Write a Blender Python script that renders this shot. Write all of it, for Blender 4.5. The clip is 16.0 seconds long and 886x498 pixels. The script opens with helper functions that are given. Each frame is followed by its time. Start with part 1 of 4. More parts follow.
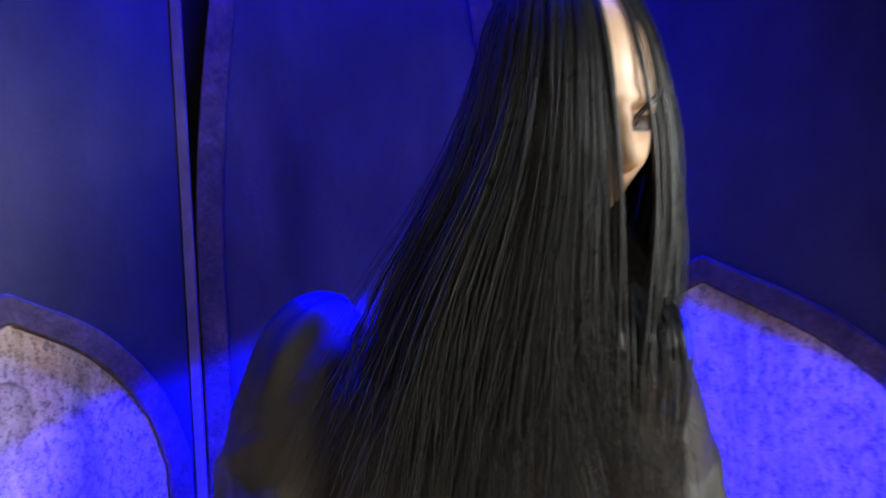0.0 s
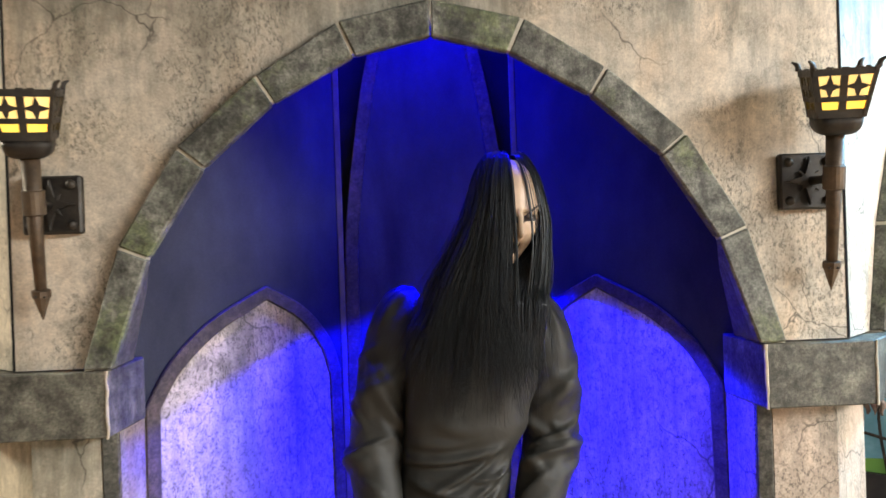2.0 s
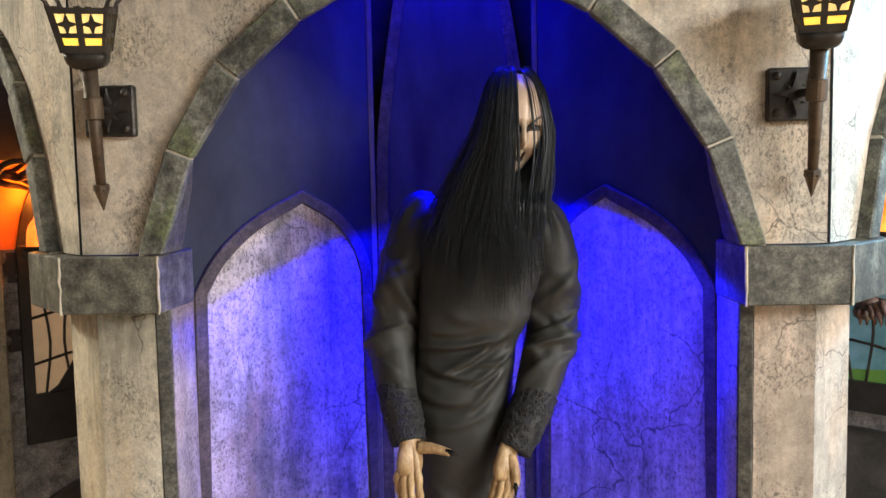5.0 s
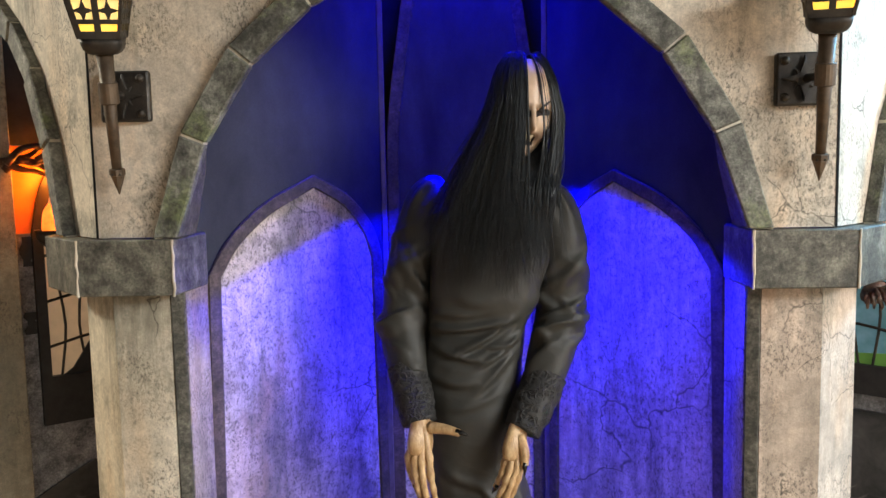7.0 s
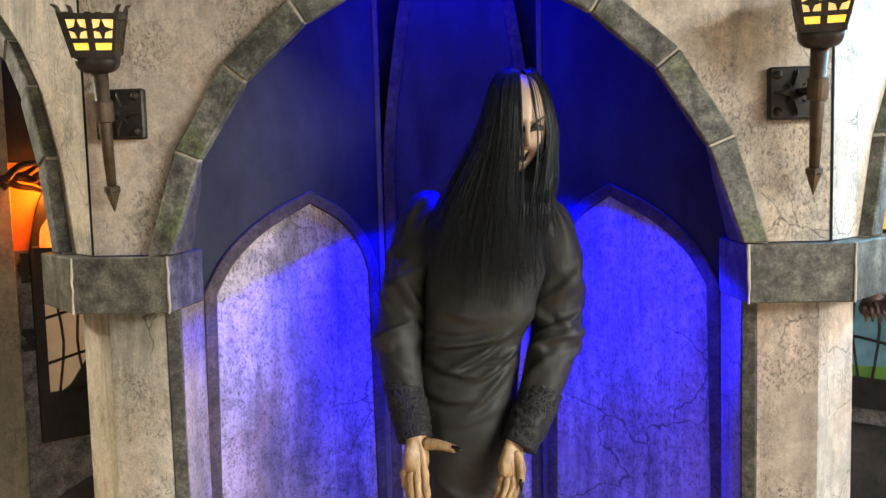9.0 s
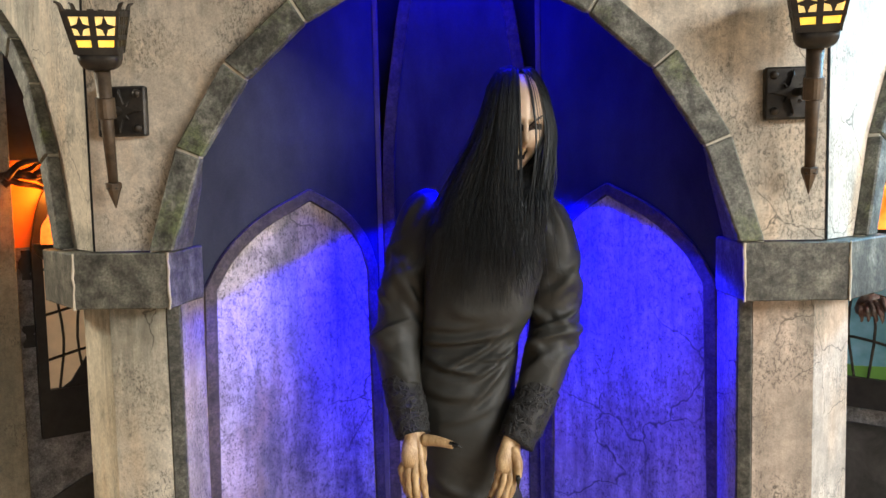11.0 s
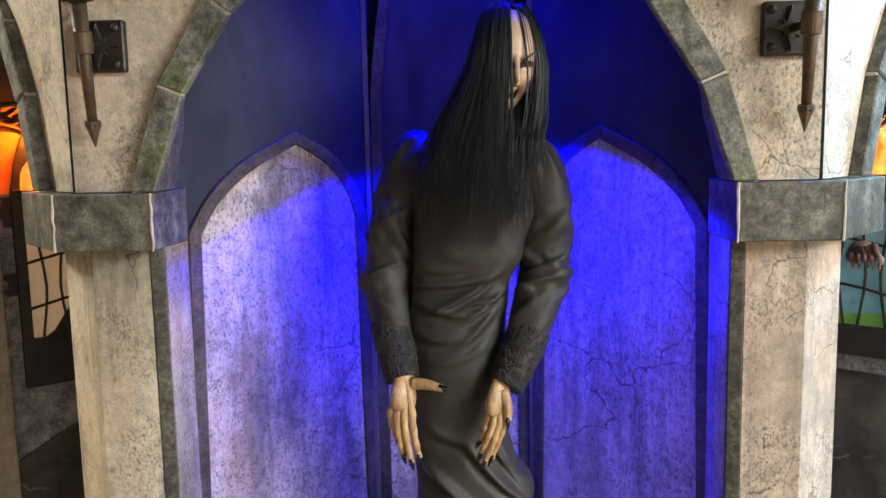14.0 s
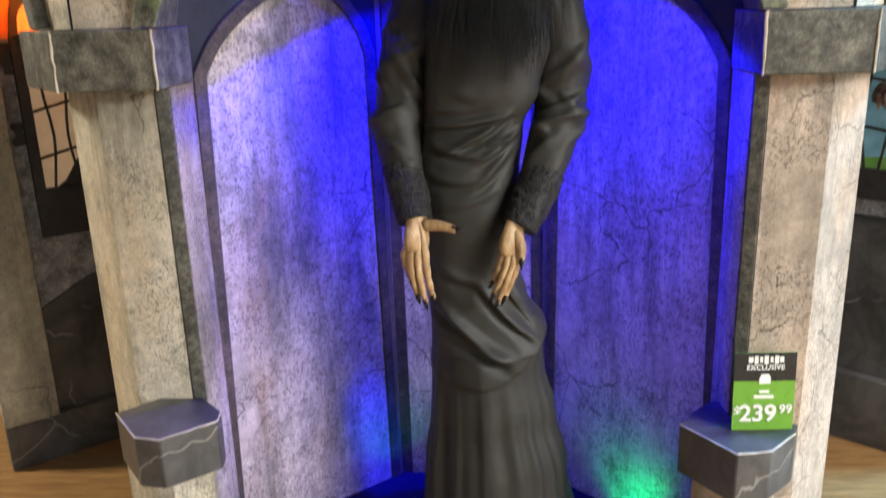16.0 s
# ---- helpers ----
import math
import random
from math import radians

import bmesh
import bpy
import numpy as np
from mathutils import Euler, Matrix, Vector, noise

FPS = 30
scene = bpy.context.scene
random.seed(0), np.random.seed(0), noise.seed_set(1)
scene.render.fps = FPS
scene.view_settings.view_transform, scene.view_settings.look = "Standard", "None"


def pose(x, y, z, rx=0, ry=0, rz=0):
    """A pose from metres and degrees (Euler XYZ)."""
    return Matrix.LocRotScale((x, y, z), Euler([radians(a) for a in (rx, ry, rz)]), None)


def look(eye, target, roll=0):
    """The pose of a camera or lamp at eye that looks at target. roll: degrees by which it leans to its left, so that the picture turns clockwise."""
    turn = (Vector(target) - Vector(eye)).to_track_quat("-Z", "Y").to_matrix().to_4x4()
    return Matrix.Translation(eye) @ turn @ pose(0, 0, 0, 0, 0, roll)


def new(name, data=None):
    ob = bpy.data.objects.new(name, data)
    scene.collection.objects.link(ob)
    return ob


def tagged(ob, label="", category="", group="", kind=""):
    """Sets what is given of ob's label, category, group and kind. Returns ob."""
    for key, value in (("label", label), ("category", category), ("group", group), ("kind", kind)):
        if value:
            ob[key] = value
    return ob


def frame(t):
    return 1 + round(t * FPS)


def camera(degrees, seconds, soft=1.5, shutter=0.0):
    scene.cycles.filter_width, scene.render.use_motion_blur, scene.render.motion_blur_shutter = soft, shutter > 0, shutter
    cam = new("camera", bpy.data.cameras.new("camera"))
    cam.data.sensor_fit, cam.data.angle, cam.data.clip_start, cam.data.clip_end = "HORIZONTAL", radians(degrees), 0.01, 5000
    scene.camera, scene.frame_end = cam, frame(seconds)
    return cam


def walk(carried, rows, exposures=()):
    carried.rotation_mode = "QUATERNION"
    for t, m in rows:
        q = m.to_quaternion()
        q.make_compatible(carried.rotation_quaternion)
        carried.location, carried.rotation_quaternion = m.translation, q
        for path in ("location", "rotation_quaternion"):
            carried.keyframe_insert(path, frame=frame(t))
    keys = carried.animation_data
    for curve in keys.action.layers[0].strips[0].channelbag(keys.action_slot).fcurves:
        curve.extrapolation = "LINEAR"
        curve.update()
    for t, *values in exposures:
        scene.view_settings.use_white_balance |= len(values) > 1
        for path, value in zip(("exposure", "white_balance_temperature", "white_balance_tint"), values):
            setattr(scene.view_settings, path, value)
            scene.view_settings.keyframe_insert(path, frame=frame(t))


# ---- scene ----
cam = camera(56.4, 16.0, shutter=0.5)
PATH = [
    (0, (-0.084, -0.564, 1.555), (0.242, 1.407, 1.47), -2.5),
    (0.5, (-0.073, -0.844, 1.588), (0.221, 1.133, 1.513), -2.7),
    (1, (0.012, -1.16, 1.556), (0.191, 0.831, 1.506), -2.6),
    (1.5, (0.01, -1.439, 1.58), (0.142, 0.557, 1.55), -2.5),
    (2, (-0.066, -1.664, 1.571), (0.025, 0.334, 1.565), -2.0),
    (2.5, (-0.009, -1.774, 1.563), (0.05, 0.226, 1.572), -1.6),
    (3, (0.062, -1.824, 1.546), (0.084, 0.176, 1.544), -1.4),
    (3.5, (0.085, -1.837, 1.541), (0.073, 0.162, 1.512), -1.3),
    (4, (0.081, -1.844, 1.53), (0.035, 0.154, 1.455), -1.3),
    (4.5, (0.081, -1.85, 1.511), (0.002, 0.144, 1.377), -1.2),
    (7, (0.075, -1.882, 1.504), (-0.039, 0.105, 1.305), -1.2),
    (7.5, (0.087, -1.885, 1.505), (-0.035, 0.102, 1.31), -1.3),
    (8, (0.093, -1.882, 1.512), (-0.032, 0.105, 1.317), -1.4),
    (8.5, (0.09, -1.879, 1.505), (-0.031, 0.109, 1.327), -1.5),
    (9, (0.096, -1.88, 1.51), (-0.026, 0.109, 1.342), -1.5),
    (11.5, (0.098, -1.898, 1.494), (-0.017, 0.092, 1.331), -1.1),
    (12, (0.086, -1.893, 1.48), (-0.019, 0.091, 1.246), -1.0),
    (12.5, (0.087, -1.882, 1.453), (-0.015, 0.096, 1.177), -1.0),
    (13, (0.091, -1.881, 1.451), (-0.009, 0.095, 1.165), -1.0),
    (13.5, (0.092, -1.876, 1.451), (-0.001, 0.103, 1.182), -1.0),
    (14, (0.093, -1.866, 1.45), (0.0, 0.115, 1.193), -1.2),
    (14.5, (0.094, -1.862, 1.444), (-0.005, 0.119, 1.186), -1.4),
    (15, (0.087, -1.862, 1.437), (-0.018, 0.11, 1.121), -1.6),
    (15.5, (0.082, -1.861, 1.418), (-0.028, 0.092, 1.0), -1.8),
    (16, (0.088, -1.846, 1.39), (-0.038, 0.065, 0.812), -1.8),
]
EXPOSURE = [(0, 0.78), (0.5, 0.74), (1.0, 0.75), (1.5, 0.5), (2.0, 0.42), (3.0, 0.22), (4.5, 0.2), (16, 0.2)]
walk(cam, [(t, look(e, g, r)) for t, e, g, r in PATH], EXPOSURE)

# world and lamps
FLOOR = -0.15
world = bpy.data.worlds.new("world")
scene.world = world
world.use_nodes = True
world.node_tree.nodes["Background"].inputs[0].default_value = (0.9, 0.95, 1.0, 1)
world.node_tree.nodes["Background"].inputs[1].default_value = 0.24


def lamp(name, kind, m, energy, colour, size=0.1, size_y=None, spot=None, blend=0.3):
    data = bpy.data.lights.new(name, kind)
    data.energy, data.color = energy, colour
    if kind == "AREA":
        data.size = size
        if size_y:
            data.shape, data.size_y = "RECTANGLE", size_y
    else:
        data.shadow_soft_size = size
    if spot:
        data.spot_size, data.spot_blend = radians(spot), blend
    ob = new(name, data)
    ob.matrix_world = m
    return ob


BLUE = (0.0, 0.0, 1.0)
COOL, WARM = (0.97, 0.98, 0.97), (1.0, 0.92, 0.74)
# assumed shop lamps out of view; the warm left one only adds fill
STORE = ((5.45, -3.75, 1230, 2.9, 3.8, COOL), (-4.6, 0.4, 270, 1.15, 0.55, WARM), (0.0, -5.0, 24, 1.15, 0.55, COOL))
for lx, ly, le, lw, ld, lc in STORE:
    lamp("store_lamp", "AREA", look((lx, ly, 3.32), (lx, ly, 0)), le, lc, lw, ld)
lamp("side_lamp", "AREA", look((3.6, 0.8, 3.3), (3.6, 0.8, 0)), 430, (0.24, 0.62, 1.0), 1.15, 0.55)
lamp("blue_spot", "SPOT", look((0.10, 0.24, 2.25), (-0.025, 0.295, 1.44)), 1500, BLUE, 0.012, spot=11, blend=0.25)
lamp("blue_wash", "SPOT", look((0.10, 0.365, 1.575), (0.10, 0.365, 0)), 170, BLUE, 0.02, spot=127, blend=0.08)
lamp("blue_flood", "SPOT", look((0.0, 0.50, 2.55), (0.0, 0.50, 0)), 245, BLUE, 0.05, spot=94, blend=1.0)
lamp("green_spot", "SPOT", look((0.46, 0.28, -0.11), (0.53, 0.41, -0.01)), 1.7, (0.0, 1.0, 0.22), 0.02, spot=120, blend=0.9)
lamp("teal_spot", "SPOT", look((-0.16, 0.45, -0.07), (-0.27, 0.58, 0.12)), 0.3, (0.0, 0.9, 0.6), 0.02, spot=110, blend=0.9)
lamp("fire_left", "POINT", pose(-1.37, 0.78, 1.50), 5, (1.0, 0.25, 0.02), 0.05)
lamp("fire_right", "POINT", pose(1.36, 0.78, 1.44), 2.5, (1.0, 0.28, 0.04), 0.05)

# ---------------------------------------------------------------- materials


class Nodes:
    def __init__(self, name, rough=0.6, metal=0.0):
        self.mat = bpy.data.materials.new(name)
        self.mat.use_nodes = True
        self.t = self.mat.node_tree
        self.b = self.t.nodes["Principled BSDF"]
        self.b.inputs["Roughness"].default_value = rough
        self.b.inputs["Metallic"].default_value = metal
        self.co = self.t.nodes.new("ShaderNodeTexCoord").outputs["Object"]

    def link(self, a, b):
        self.t.links.new(a, b)

    def mapped(self, scale, src=None):
        n = self.t.nodes.new("ShaderNodeMapping")
        n.inputs["Scale"].default_value = scale
        self.link(src or self.co, n.inputs["Vector"])
        return n.outputs[0]

    def noise(self, scale, detail=5, vec=None, rough=0.6, distort=0.0):
        n = self.t.nodes.new("ShaderNodeTexNoise")
        n.inputs["Scale"].default_value, n.inputs["Detail"].default_value = scale, detail
        n.inputs["Roughness"].default_value, n.inputs["Distortion"].default_value = rough, distort
        self.link(vec or self.co, n.inputs["Vector"])
        return n.outputs["Fac"]

    def ramp(self, src, *stops):
        n = self.t.nodes.new("ShaderNodeValToRGB")
        e = n.color_ramp.elements
        while len(e) < len(stops):
            e.new(0.5)
        for k, (p, c) in zip(e, stops):
            k.position = p
            k.color = (c, c, c, 1) if isinstance(c, (int, float)) else (*c, 1)
        self.link(src, n.inputs[0])
        return n.outputs[0]

    def mix(self, fac, a, b, mode="MIX"):
        n = self.t.nodes.new("ShaderNodeMix")
        n.data_type, n.blend_type = "RGBA", mode
        for sock, v in ((n.inputs[0], fac), (n.inputs[6], a), (n.inputs[7], b)):
            if isinstance(v, (int, float)):
                sock.default_value = v
            elif isinstance(v, tuple):
                sock.default_value = (*v, 1)
            else:
                self.link(v, sock)
        return n.outputs[2]

    def math(self, op, a, b=0.0):
        n = self.t.nodes.new("ShaderNodeMath")
        n.operation = op
        for sock, v in ((n.inputs[0], a), (n.inputs[1], b)):
            if isinstance(v, (int, float)):
                sock.default_value = v
            else:
                self.link(v, sock)
        return n.outputs[0]

    def cracks(self, scale, width, seed=0.0, keep=0.55):
        """A thin broken web of crack lines: 1 on the crack."""
        warp = self.t.nodes.new("ShaderNodeTexNoise")
        warp.inputs["Scale"].default_value, warp.inputs["Detail"].default_value = scale * 1.6, 4
        self.link(self.co, warp.inputs["Vector"])
        add = self.t.nodes.new("ShaderNodeVectorMath")
        add.operation = "MULTIPLY_ADD"
        add.inputs[1].default_value = (0.3 / scale * 2,) * 3
        self.link(warp.outputs["Color"], add.inputs[0])
        off = self.t.nodes.new("ShaderNodeVectorMath")
        off.inputs[1].default_value = (seed, seed * 0.7, seed * 1.3)
        self.link(self.co, off.inputs[0])
        self.link(off.outputs[0], add.inputs[2])
        v = self.t.nodes.new("ShaderNodeTexVoronoi")
        v.feature = "DISTANCE_TO_EDGE"
        v.inputs["Scale"].default_value = scale
        self.link(add.outputs[0], v.inputs["Vector"])
        line = self.ramp(v.outputs["Distance"], (0.0, 1.0), (width, 0.0))
        mask = self.ramp(self.noise(scale * 0.42, 2, off.outputs[0]), (keep, 0.0), (keep + 0.04, 1.0))
        return self.math("MULTIPLY", line, mask)

    def bump(self, height, strength=0.3, distance=0.004):
        n = self.t.nodes.new("ShaderNodeBump")
        n.inputs["Strength"].default_value, n.inputs["Distance"].default_value = strength, distance
        self.link(height, n.inputs["Height"])
        self.link(n.outputs[0], self.b.inputs["Normal"])

    def colour(self, c):
        if isinstance(c, tuple):
            self.b.inputs["Base Color"].default_value = (*c, 1)
        else:
            self.link(c, self.b.inputs["Base Color"])
        return self.mat


def plaster(name, light, mid, dark, crack=3.0, seed=0.0, keep=0.56, speck=0.62, streak=0.6, rough=0.55, dirt=0.85, drip_shade=None, web=0.014):
    """Printed old plaster: blotches, pits, run-down streaks, stains and a web of cracks."""
    n = Nodes(name, rough)
    info = n.t.nodes.new("ShaderNodeObjectInfo")
    off = n.t.nodes.new("ShaderNodeVectorMath")
    off.operation = "MULTIPLY_ADD"
    off.inputs[1].default_value = (7 + seed, 5, 11)
    n.link(info.outputs["Random"], off.inputs[0])
    n.link(n.co, off.inputs[2])
    plain = n.co
    p = n.co = off.outputs[0]
    blot = n.ramp(n.noise(3.2, 8, p, 0.7), (0.36, mid), (0.58, light))
    big = n.ramp(n.noise(1.3, 5, n.mapped((2.2, 2.2, 0.9), p), 0.65), (0.49, 0.0), (0.68, dirt))
    c = n.mix(big, blot, tuple(v * 1.25 for v in dark))
    runs = n.ramp(n.noise(1.0, 7, n.mapped((13, 13, 1.3), p), 0.72), (0.48, 0.0), (0.70, streak))
    c = n.mix(runs, c, dark)
    dirty = n.ramp(n.noise(6.5, 9, p, 0.78), (0.53, 0.0), (0.66, 0.7))
    c = n.mix(dirty, c, dark)
    rust = n.ramp(n.noise(2.1, 4, n.mapped((3, 3, 1), p), 0.6), (0.52, 0.0), (0.72, 0.45))
    c = n.mix(rust, c, (light[0] * 0.85, light[1] * 0.62, light[2] * 0.40))
    grain = n.ramp(n.noise(150, 7, n.mapped((1, 1, 0.6), p), 0.85), (0.51, 0.0), (0.57, 0.78))
    patch = n.ramp(n.noise(3.4, 4, p, 0.65), (speck - 0.12, 0.0), (speck, 1.0))
    c = n.mix(n.math("MULTIPLY", grain, patch), c, tuple(v * 0.4 for v in dark))
    mid2 = n.ramp(n.noise(34, 8, p, 0.8), (0.36, 0.74), (0.62, 1.10))
    c = n.mix(1.0, c, mid2, "MULTIPLY")
    fine = n.ramp(n.noise(240, 3), (0.3, 0.78), (0.7, 1.04))
    c = n.mix(1.0, c, fine, "MULTIPLY")
    if drip_shade:
        # printed grey-green water runs hanging from the top edge, some as painted shade
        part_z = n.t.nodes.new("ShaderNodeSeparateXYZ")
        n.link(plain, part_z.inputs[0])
        hang = n.math("MULTIPLY", n.math("SUBTRACT", part_z.outputs["Z"], drip_shade), 0.95)
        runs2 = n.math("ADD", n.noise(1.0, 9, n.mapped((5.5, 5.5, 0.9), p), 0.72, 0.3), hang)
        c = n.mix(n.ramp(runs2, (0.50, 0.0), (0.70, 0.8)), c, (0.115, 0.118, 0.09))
    if crack:
        lines = n.cracks(crack, web, seed, keep)
        c = n.mix(n.math("MULTIPLY", lines, 0.9), c, (0.04, 0.036, 0.028))
    n.bump(n.noise(60, 6), 0.15, 0.003)
    return n.colour(c)


def mottled(name, light, dark, moss=None, rough=0.6, scale=9.0):
    """Printed dark stone with pale and mossy blotches, shifted piece by piece."""
    n = Nodes(name, rough)
    info = n.t.nodes.new("ShaderNodeObjectInfo")
    add = n.t.nodes.new("ShaderNodeVectorMath")
    add.operation = "MULTIPLY_ADD"
    add.inputs[1].default_value = (7, 5, 9)
    n.link(info.outputs["Random"], add.inputs[0])
    n.link(n.co, add.inputs[2])
    p = add.outputs[0]
    c = n.ramp(n.noise(scale, 9, p, 0.75), (0.39, dark), (0.62, light))
    runs = n.ramp(n.noise(1.0, 5, n.mapped((22, 22, 3), p), 0.7), (0.45, 0.0), (0.7, 0.5))
    c = n.mix(runs, c, tuple(v * 0.5 for v in dark))
    if moss:
        m = n.ramp(n.noise(scale * 0.6, 6, p, 0.75), (0.54, 0.0), (0.66, 0.8))
        c = n.mix(m, c, moss)
    mid2 = n.ramp(n.noise(scale * 3.5, 9, p, 0.8), (0.38, 0.45), (0.62, 1.7))
    c = n.mix(1.0, c, mid2, "MULTIPLY")
    fine = n.ramp(n.noise(150, 6, p, 0.75), (0.32, 0.5), (0.68, 1.4))
    c = n.mix(1.0, c, fine, "MULTIPLY")
    n.bump(n.noise(45, 8, p, 0.75), 0.5, 0.006)
    return n.colour(c)


def smoky(name, light, dark):
    """Dark printed backdrop: soft clouds drawn out downwards, a little grain."""
    n = Nodes(name, 0.65)
    c = n.ramp(n.noise(2.6, 4, n.mapped((1.5, 1.5, 0.6)), 0.55, 0.4), (0.34, dark), (0.68, light))
    soft = n.ramp(n.noise(9, 4, n.mapped((1.2, 1.2, 0.7)), 0.6), (0.3, 0.75), (0.7, 1.25))
    c = n.mix(1.0, c, soft, "MULTIPLY")
    grain = n.ramp(n.noise(170, 3), (0.3, 0.9), (0.7, 1.08))
    c = n.mix(1.0, c, grain, "MULTIPLY")
    n.b.inputs["Specular IOR Level"].default_value = 0.2
    n.bump(n.noise(40, 4), 0.06, 0.003)
    return n.colour(c)


def simple(name, a, b, scale=20.0, rough=0.5, metal=0.0, bump=0.1, stretch=(1, 1, 1)):
    n = Nodes(name, rough, metal)
    v = n.mapped(stretch)
    c = n.ramp(n.noise(scale, 6, v, 0.65), (0.35, a), (0.66, b))
    r = n.ramp(n.noise(scale * 2.3, 4, v), (0.3, max(rough - 0.12, 0.05)), (0.7, min(rough + 0.12, 1)))
    n.link(r, n.b.inputs["Roughness"])
    if bump:
        n.bump(n.noise(scale * 4, 5, v), bump, 0.002)
    return n.colour(c)


def glow(name, colour, strength, a=None):
    n = Nodes(name, 0.5)
    c = n.ramp(n.noise(14, 3), (0.3, a or colour), (0.7, colour))
    n.link(c, n.b.inputs["Emission Color"])
    n.b.inputs["Emission Strength"].default_value = strength
    return n.colour(c)


M_WALL = plaster("wall_plaster", (0.80, 0.72, 0.59), (0.66, 0.58, 0.46), (0.20, 0.19, 0.15), 4.6, 3.0, 0.50, 0.58, 0.55, dirt=0.42, drip_shade=1.95, web=0.009)
M_SHAFT = plaster("column_plaster", (0.80, 0.74, 0.60), (0.62, 0.56, 0.43), (0.20, 0.19, 0.14), 5.0, 1.7, 0.50, 0.62, 0.75, dirt=0.75, drip_shade=1.02, web=0.011)
# the pink shaft's dark top also has the capital's shadow painted in
M_SHAFT2 = plaster("column_pink_plaster", (0.60, 0.485, 0.385), (0.49, 0.385, 0.30), (0.20, 0.17, 0.135), 5.5, 9.1, 0.46, 0.56, 0.6, dirt=0.9, drip_shade=1.08, web=0.011)
M_GOTH = plaster("niche_plaster", (0.66, 0.57, 0.525), (0.49, 0.40, 0.365), (0.13, 0.115, 0.105), 3.6, 5.5, 0.48, 0.45, 0.9, dirt=1.0, web=0.011)
M_STONE = mottled("arch_stone", (0.225, 0.23, 0.195), (0.050, 0.052, 0.043), (0.15, 0.18, 0.085))
M_CAP = mottled("capital_stone", (0.195, 0.19, 0.15), (0.043, 0.042, 0.033), None, scale=6)
M_TRIM = mottled("trim_stone", (0.13, 0.125, 0.10), (0.035, 0.035, 0.028), None, scale=14)
M_FRAME = mottled("niche_frame", (0.085, 0.062, 0.056), (0.034, 0.024, 0.023), None, scale=8)
M_MORTAR = simple("mortar", (0.42, 0.39, 0.31), (0.62, 0.58, 0.48), 40)
M_EDGE = simple("worn_edge", (0.42, 0.37, 0.28), (0.62, 0.55, 0.43), 30)
M_NIGHT = smoky("niche_dark", (0.034, 0.038, 0.050), (0.016, 0.018, 0.027))
M_NIGHT2 = smoky("niche_back_dark", (0.062, 0.062, 0.080), (0.022, 0.022, 0.034))
M_BLACK = simple("black_backing", (0.008, 0.008, 0.009), (0.014, 0.014, 0.015), 8, 0.85)
M_BLACK.node_tree.nodes["Principled BSDF"].inputs["Specular IOR Level"].default_value = 0.2


def marble(name):
    """Black printed marble: grey clouds and a few pale veins."""
    n = Nodes(name, 0.38)
    c = n.ramp(n.noise(5, 7, None, 0.7, 0.6), (0.36, (0.030, 0.029, 0.028)), (0.66, (0.105, 0.100, 0.096)))
    c = n.mix(n.math("MULTIPLY", n.cracks(4.2, 0.016, 2.3, 0.50), 0.55), c, (0.42, 0.40, 0.37))
    n.bump(n.noise(30, 4), 0.08, 0.003)
    return n.colour(c)


M_MARBLE = marble("plinth_dark")
M_IRON = simple("old_iron", (0.018, 0.016, 0.014), (0.055, 0.046, 0.036), 26, 0.5, 0.4, 0.3)
M_RUST = simple("brown_iron", (0.055, 0.038, 0.024), (0.13, 0.09, 0.055), 22, 0.5, 0.3, 0.3)
M_FLOORWOOD = simple("oak_floor", (0.20, 0.10, 0.035), (0.34, 0.19, 0.075), 6, 0.4, 0, 0.05, (1, 8, 1))
M_STORE = simple("store_paint", (0.26, 0.26, 0.25), (0.31, 0.31, 0.30), 2, 0.7)
M_CEILING = simple("ceiling_black", (0.05, 0.05, 0.05), (0.08, 0.08, 0.08), 2, 0.8)
M_PANE = glow("torch_pane", (1.0, 0.76, 0.30), 0.8, (1.0, 0.68, 0.20))
M_PANE2 = glow("torch_pane_low", (1.0, 0.62, 0.06), 1.0, (1.0, 0.70, 0.12))
M_FLAME = glow("flame", (1.0, 0.36, 0.05), 1.5, (1.0, 0.14, 0.01))
M_HEADER = simple("header_paint", (0.50, 0.51, 0.52), (0.56, 0.57, 0.58), 3, 0.6)
M_CUT = simple("cut_panel_edge", (0.09, 0.075, 0.085), (0.15, 0.125, 0.13), 25)
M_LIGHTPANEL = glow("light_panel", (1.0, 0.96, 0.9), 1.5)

# ---------------------------------------------------------------- mesh tools


def finish(bm, mat, bevel=0.0, smooth=False, mats=None):
    if bevel:
        bmesh.ops.bevel(bm, geom=list(bm.edges), offset=bevel, segments=1, affect="EDGES", clamp_overlap=True)
    bmesh.ops.recalc_face_normals(bm, faces=list(bm.faces))
    for f in bm.faces:
        f.smooth = smooth
    me = bpy.data.meshes.new("mesh")
    bm.to_mesh(me)
    bm.free()
    for m in mats or [mat]:
        me.materials.append(m)
    return me


def part(name, bm, mat, parent=None, label="", bevel=0.0, smooth=False):
    ob = new(name, finish(bm, mat, bevel, smooth) if isinstance(bm, bmesh.types.BMesh) else bm)
    if parent:
        ob.parent = parent
    return tagged(ob, label)


def thing(name, at, label, category, group="", kind=""):
    ob = new(name)
    ob.empty_display_size = 0.05
    ob.matrix_world = at if isinstance(at, Matrix) else pose(*at)
    return tagged(ob, label, category, group, kind)


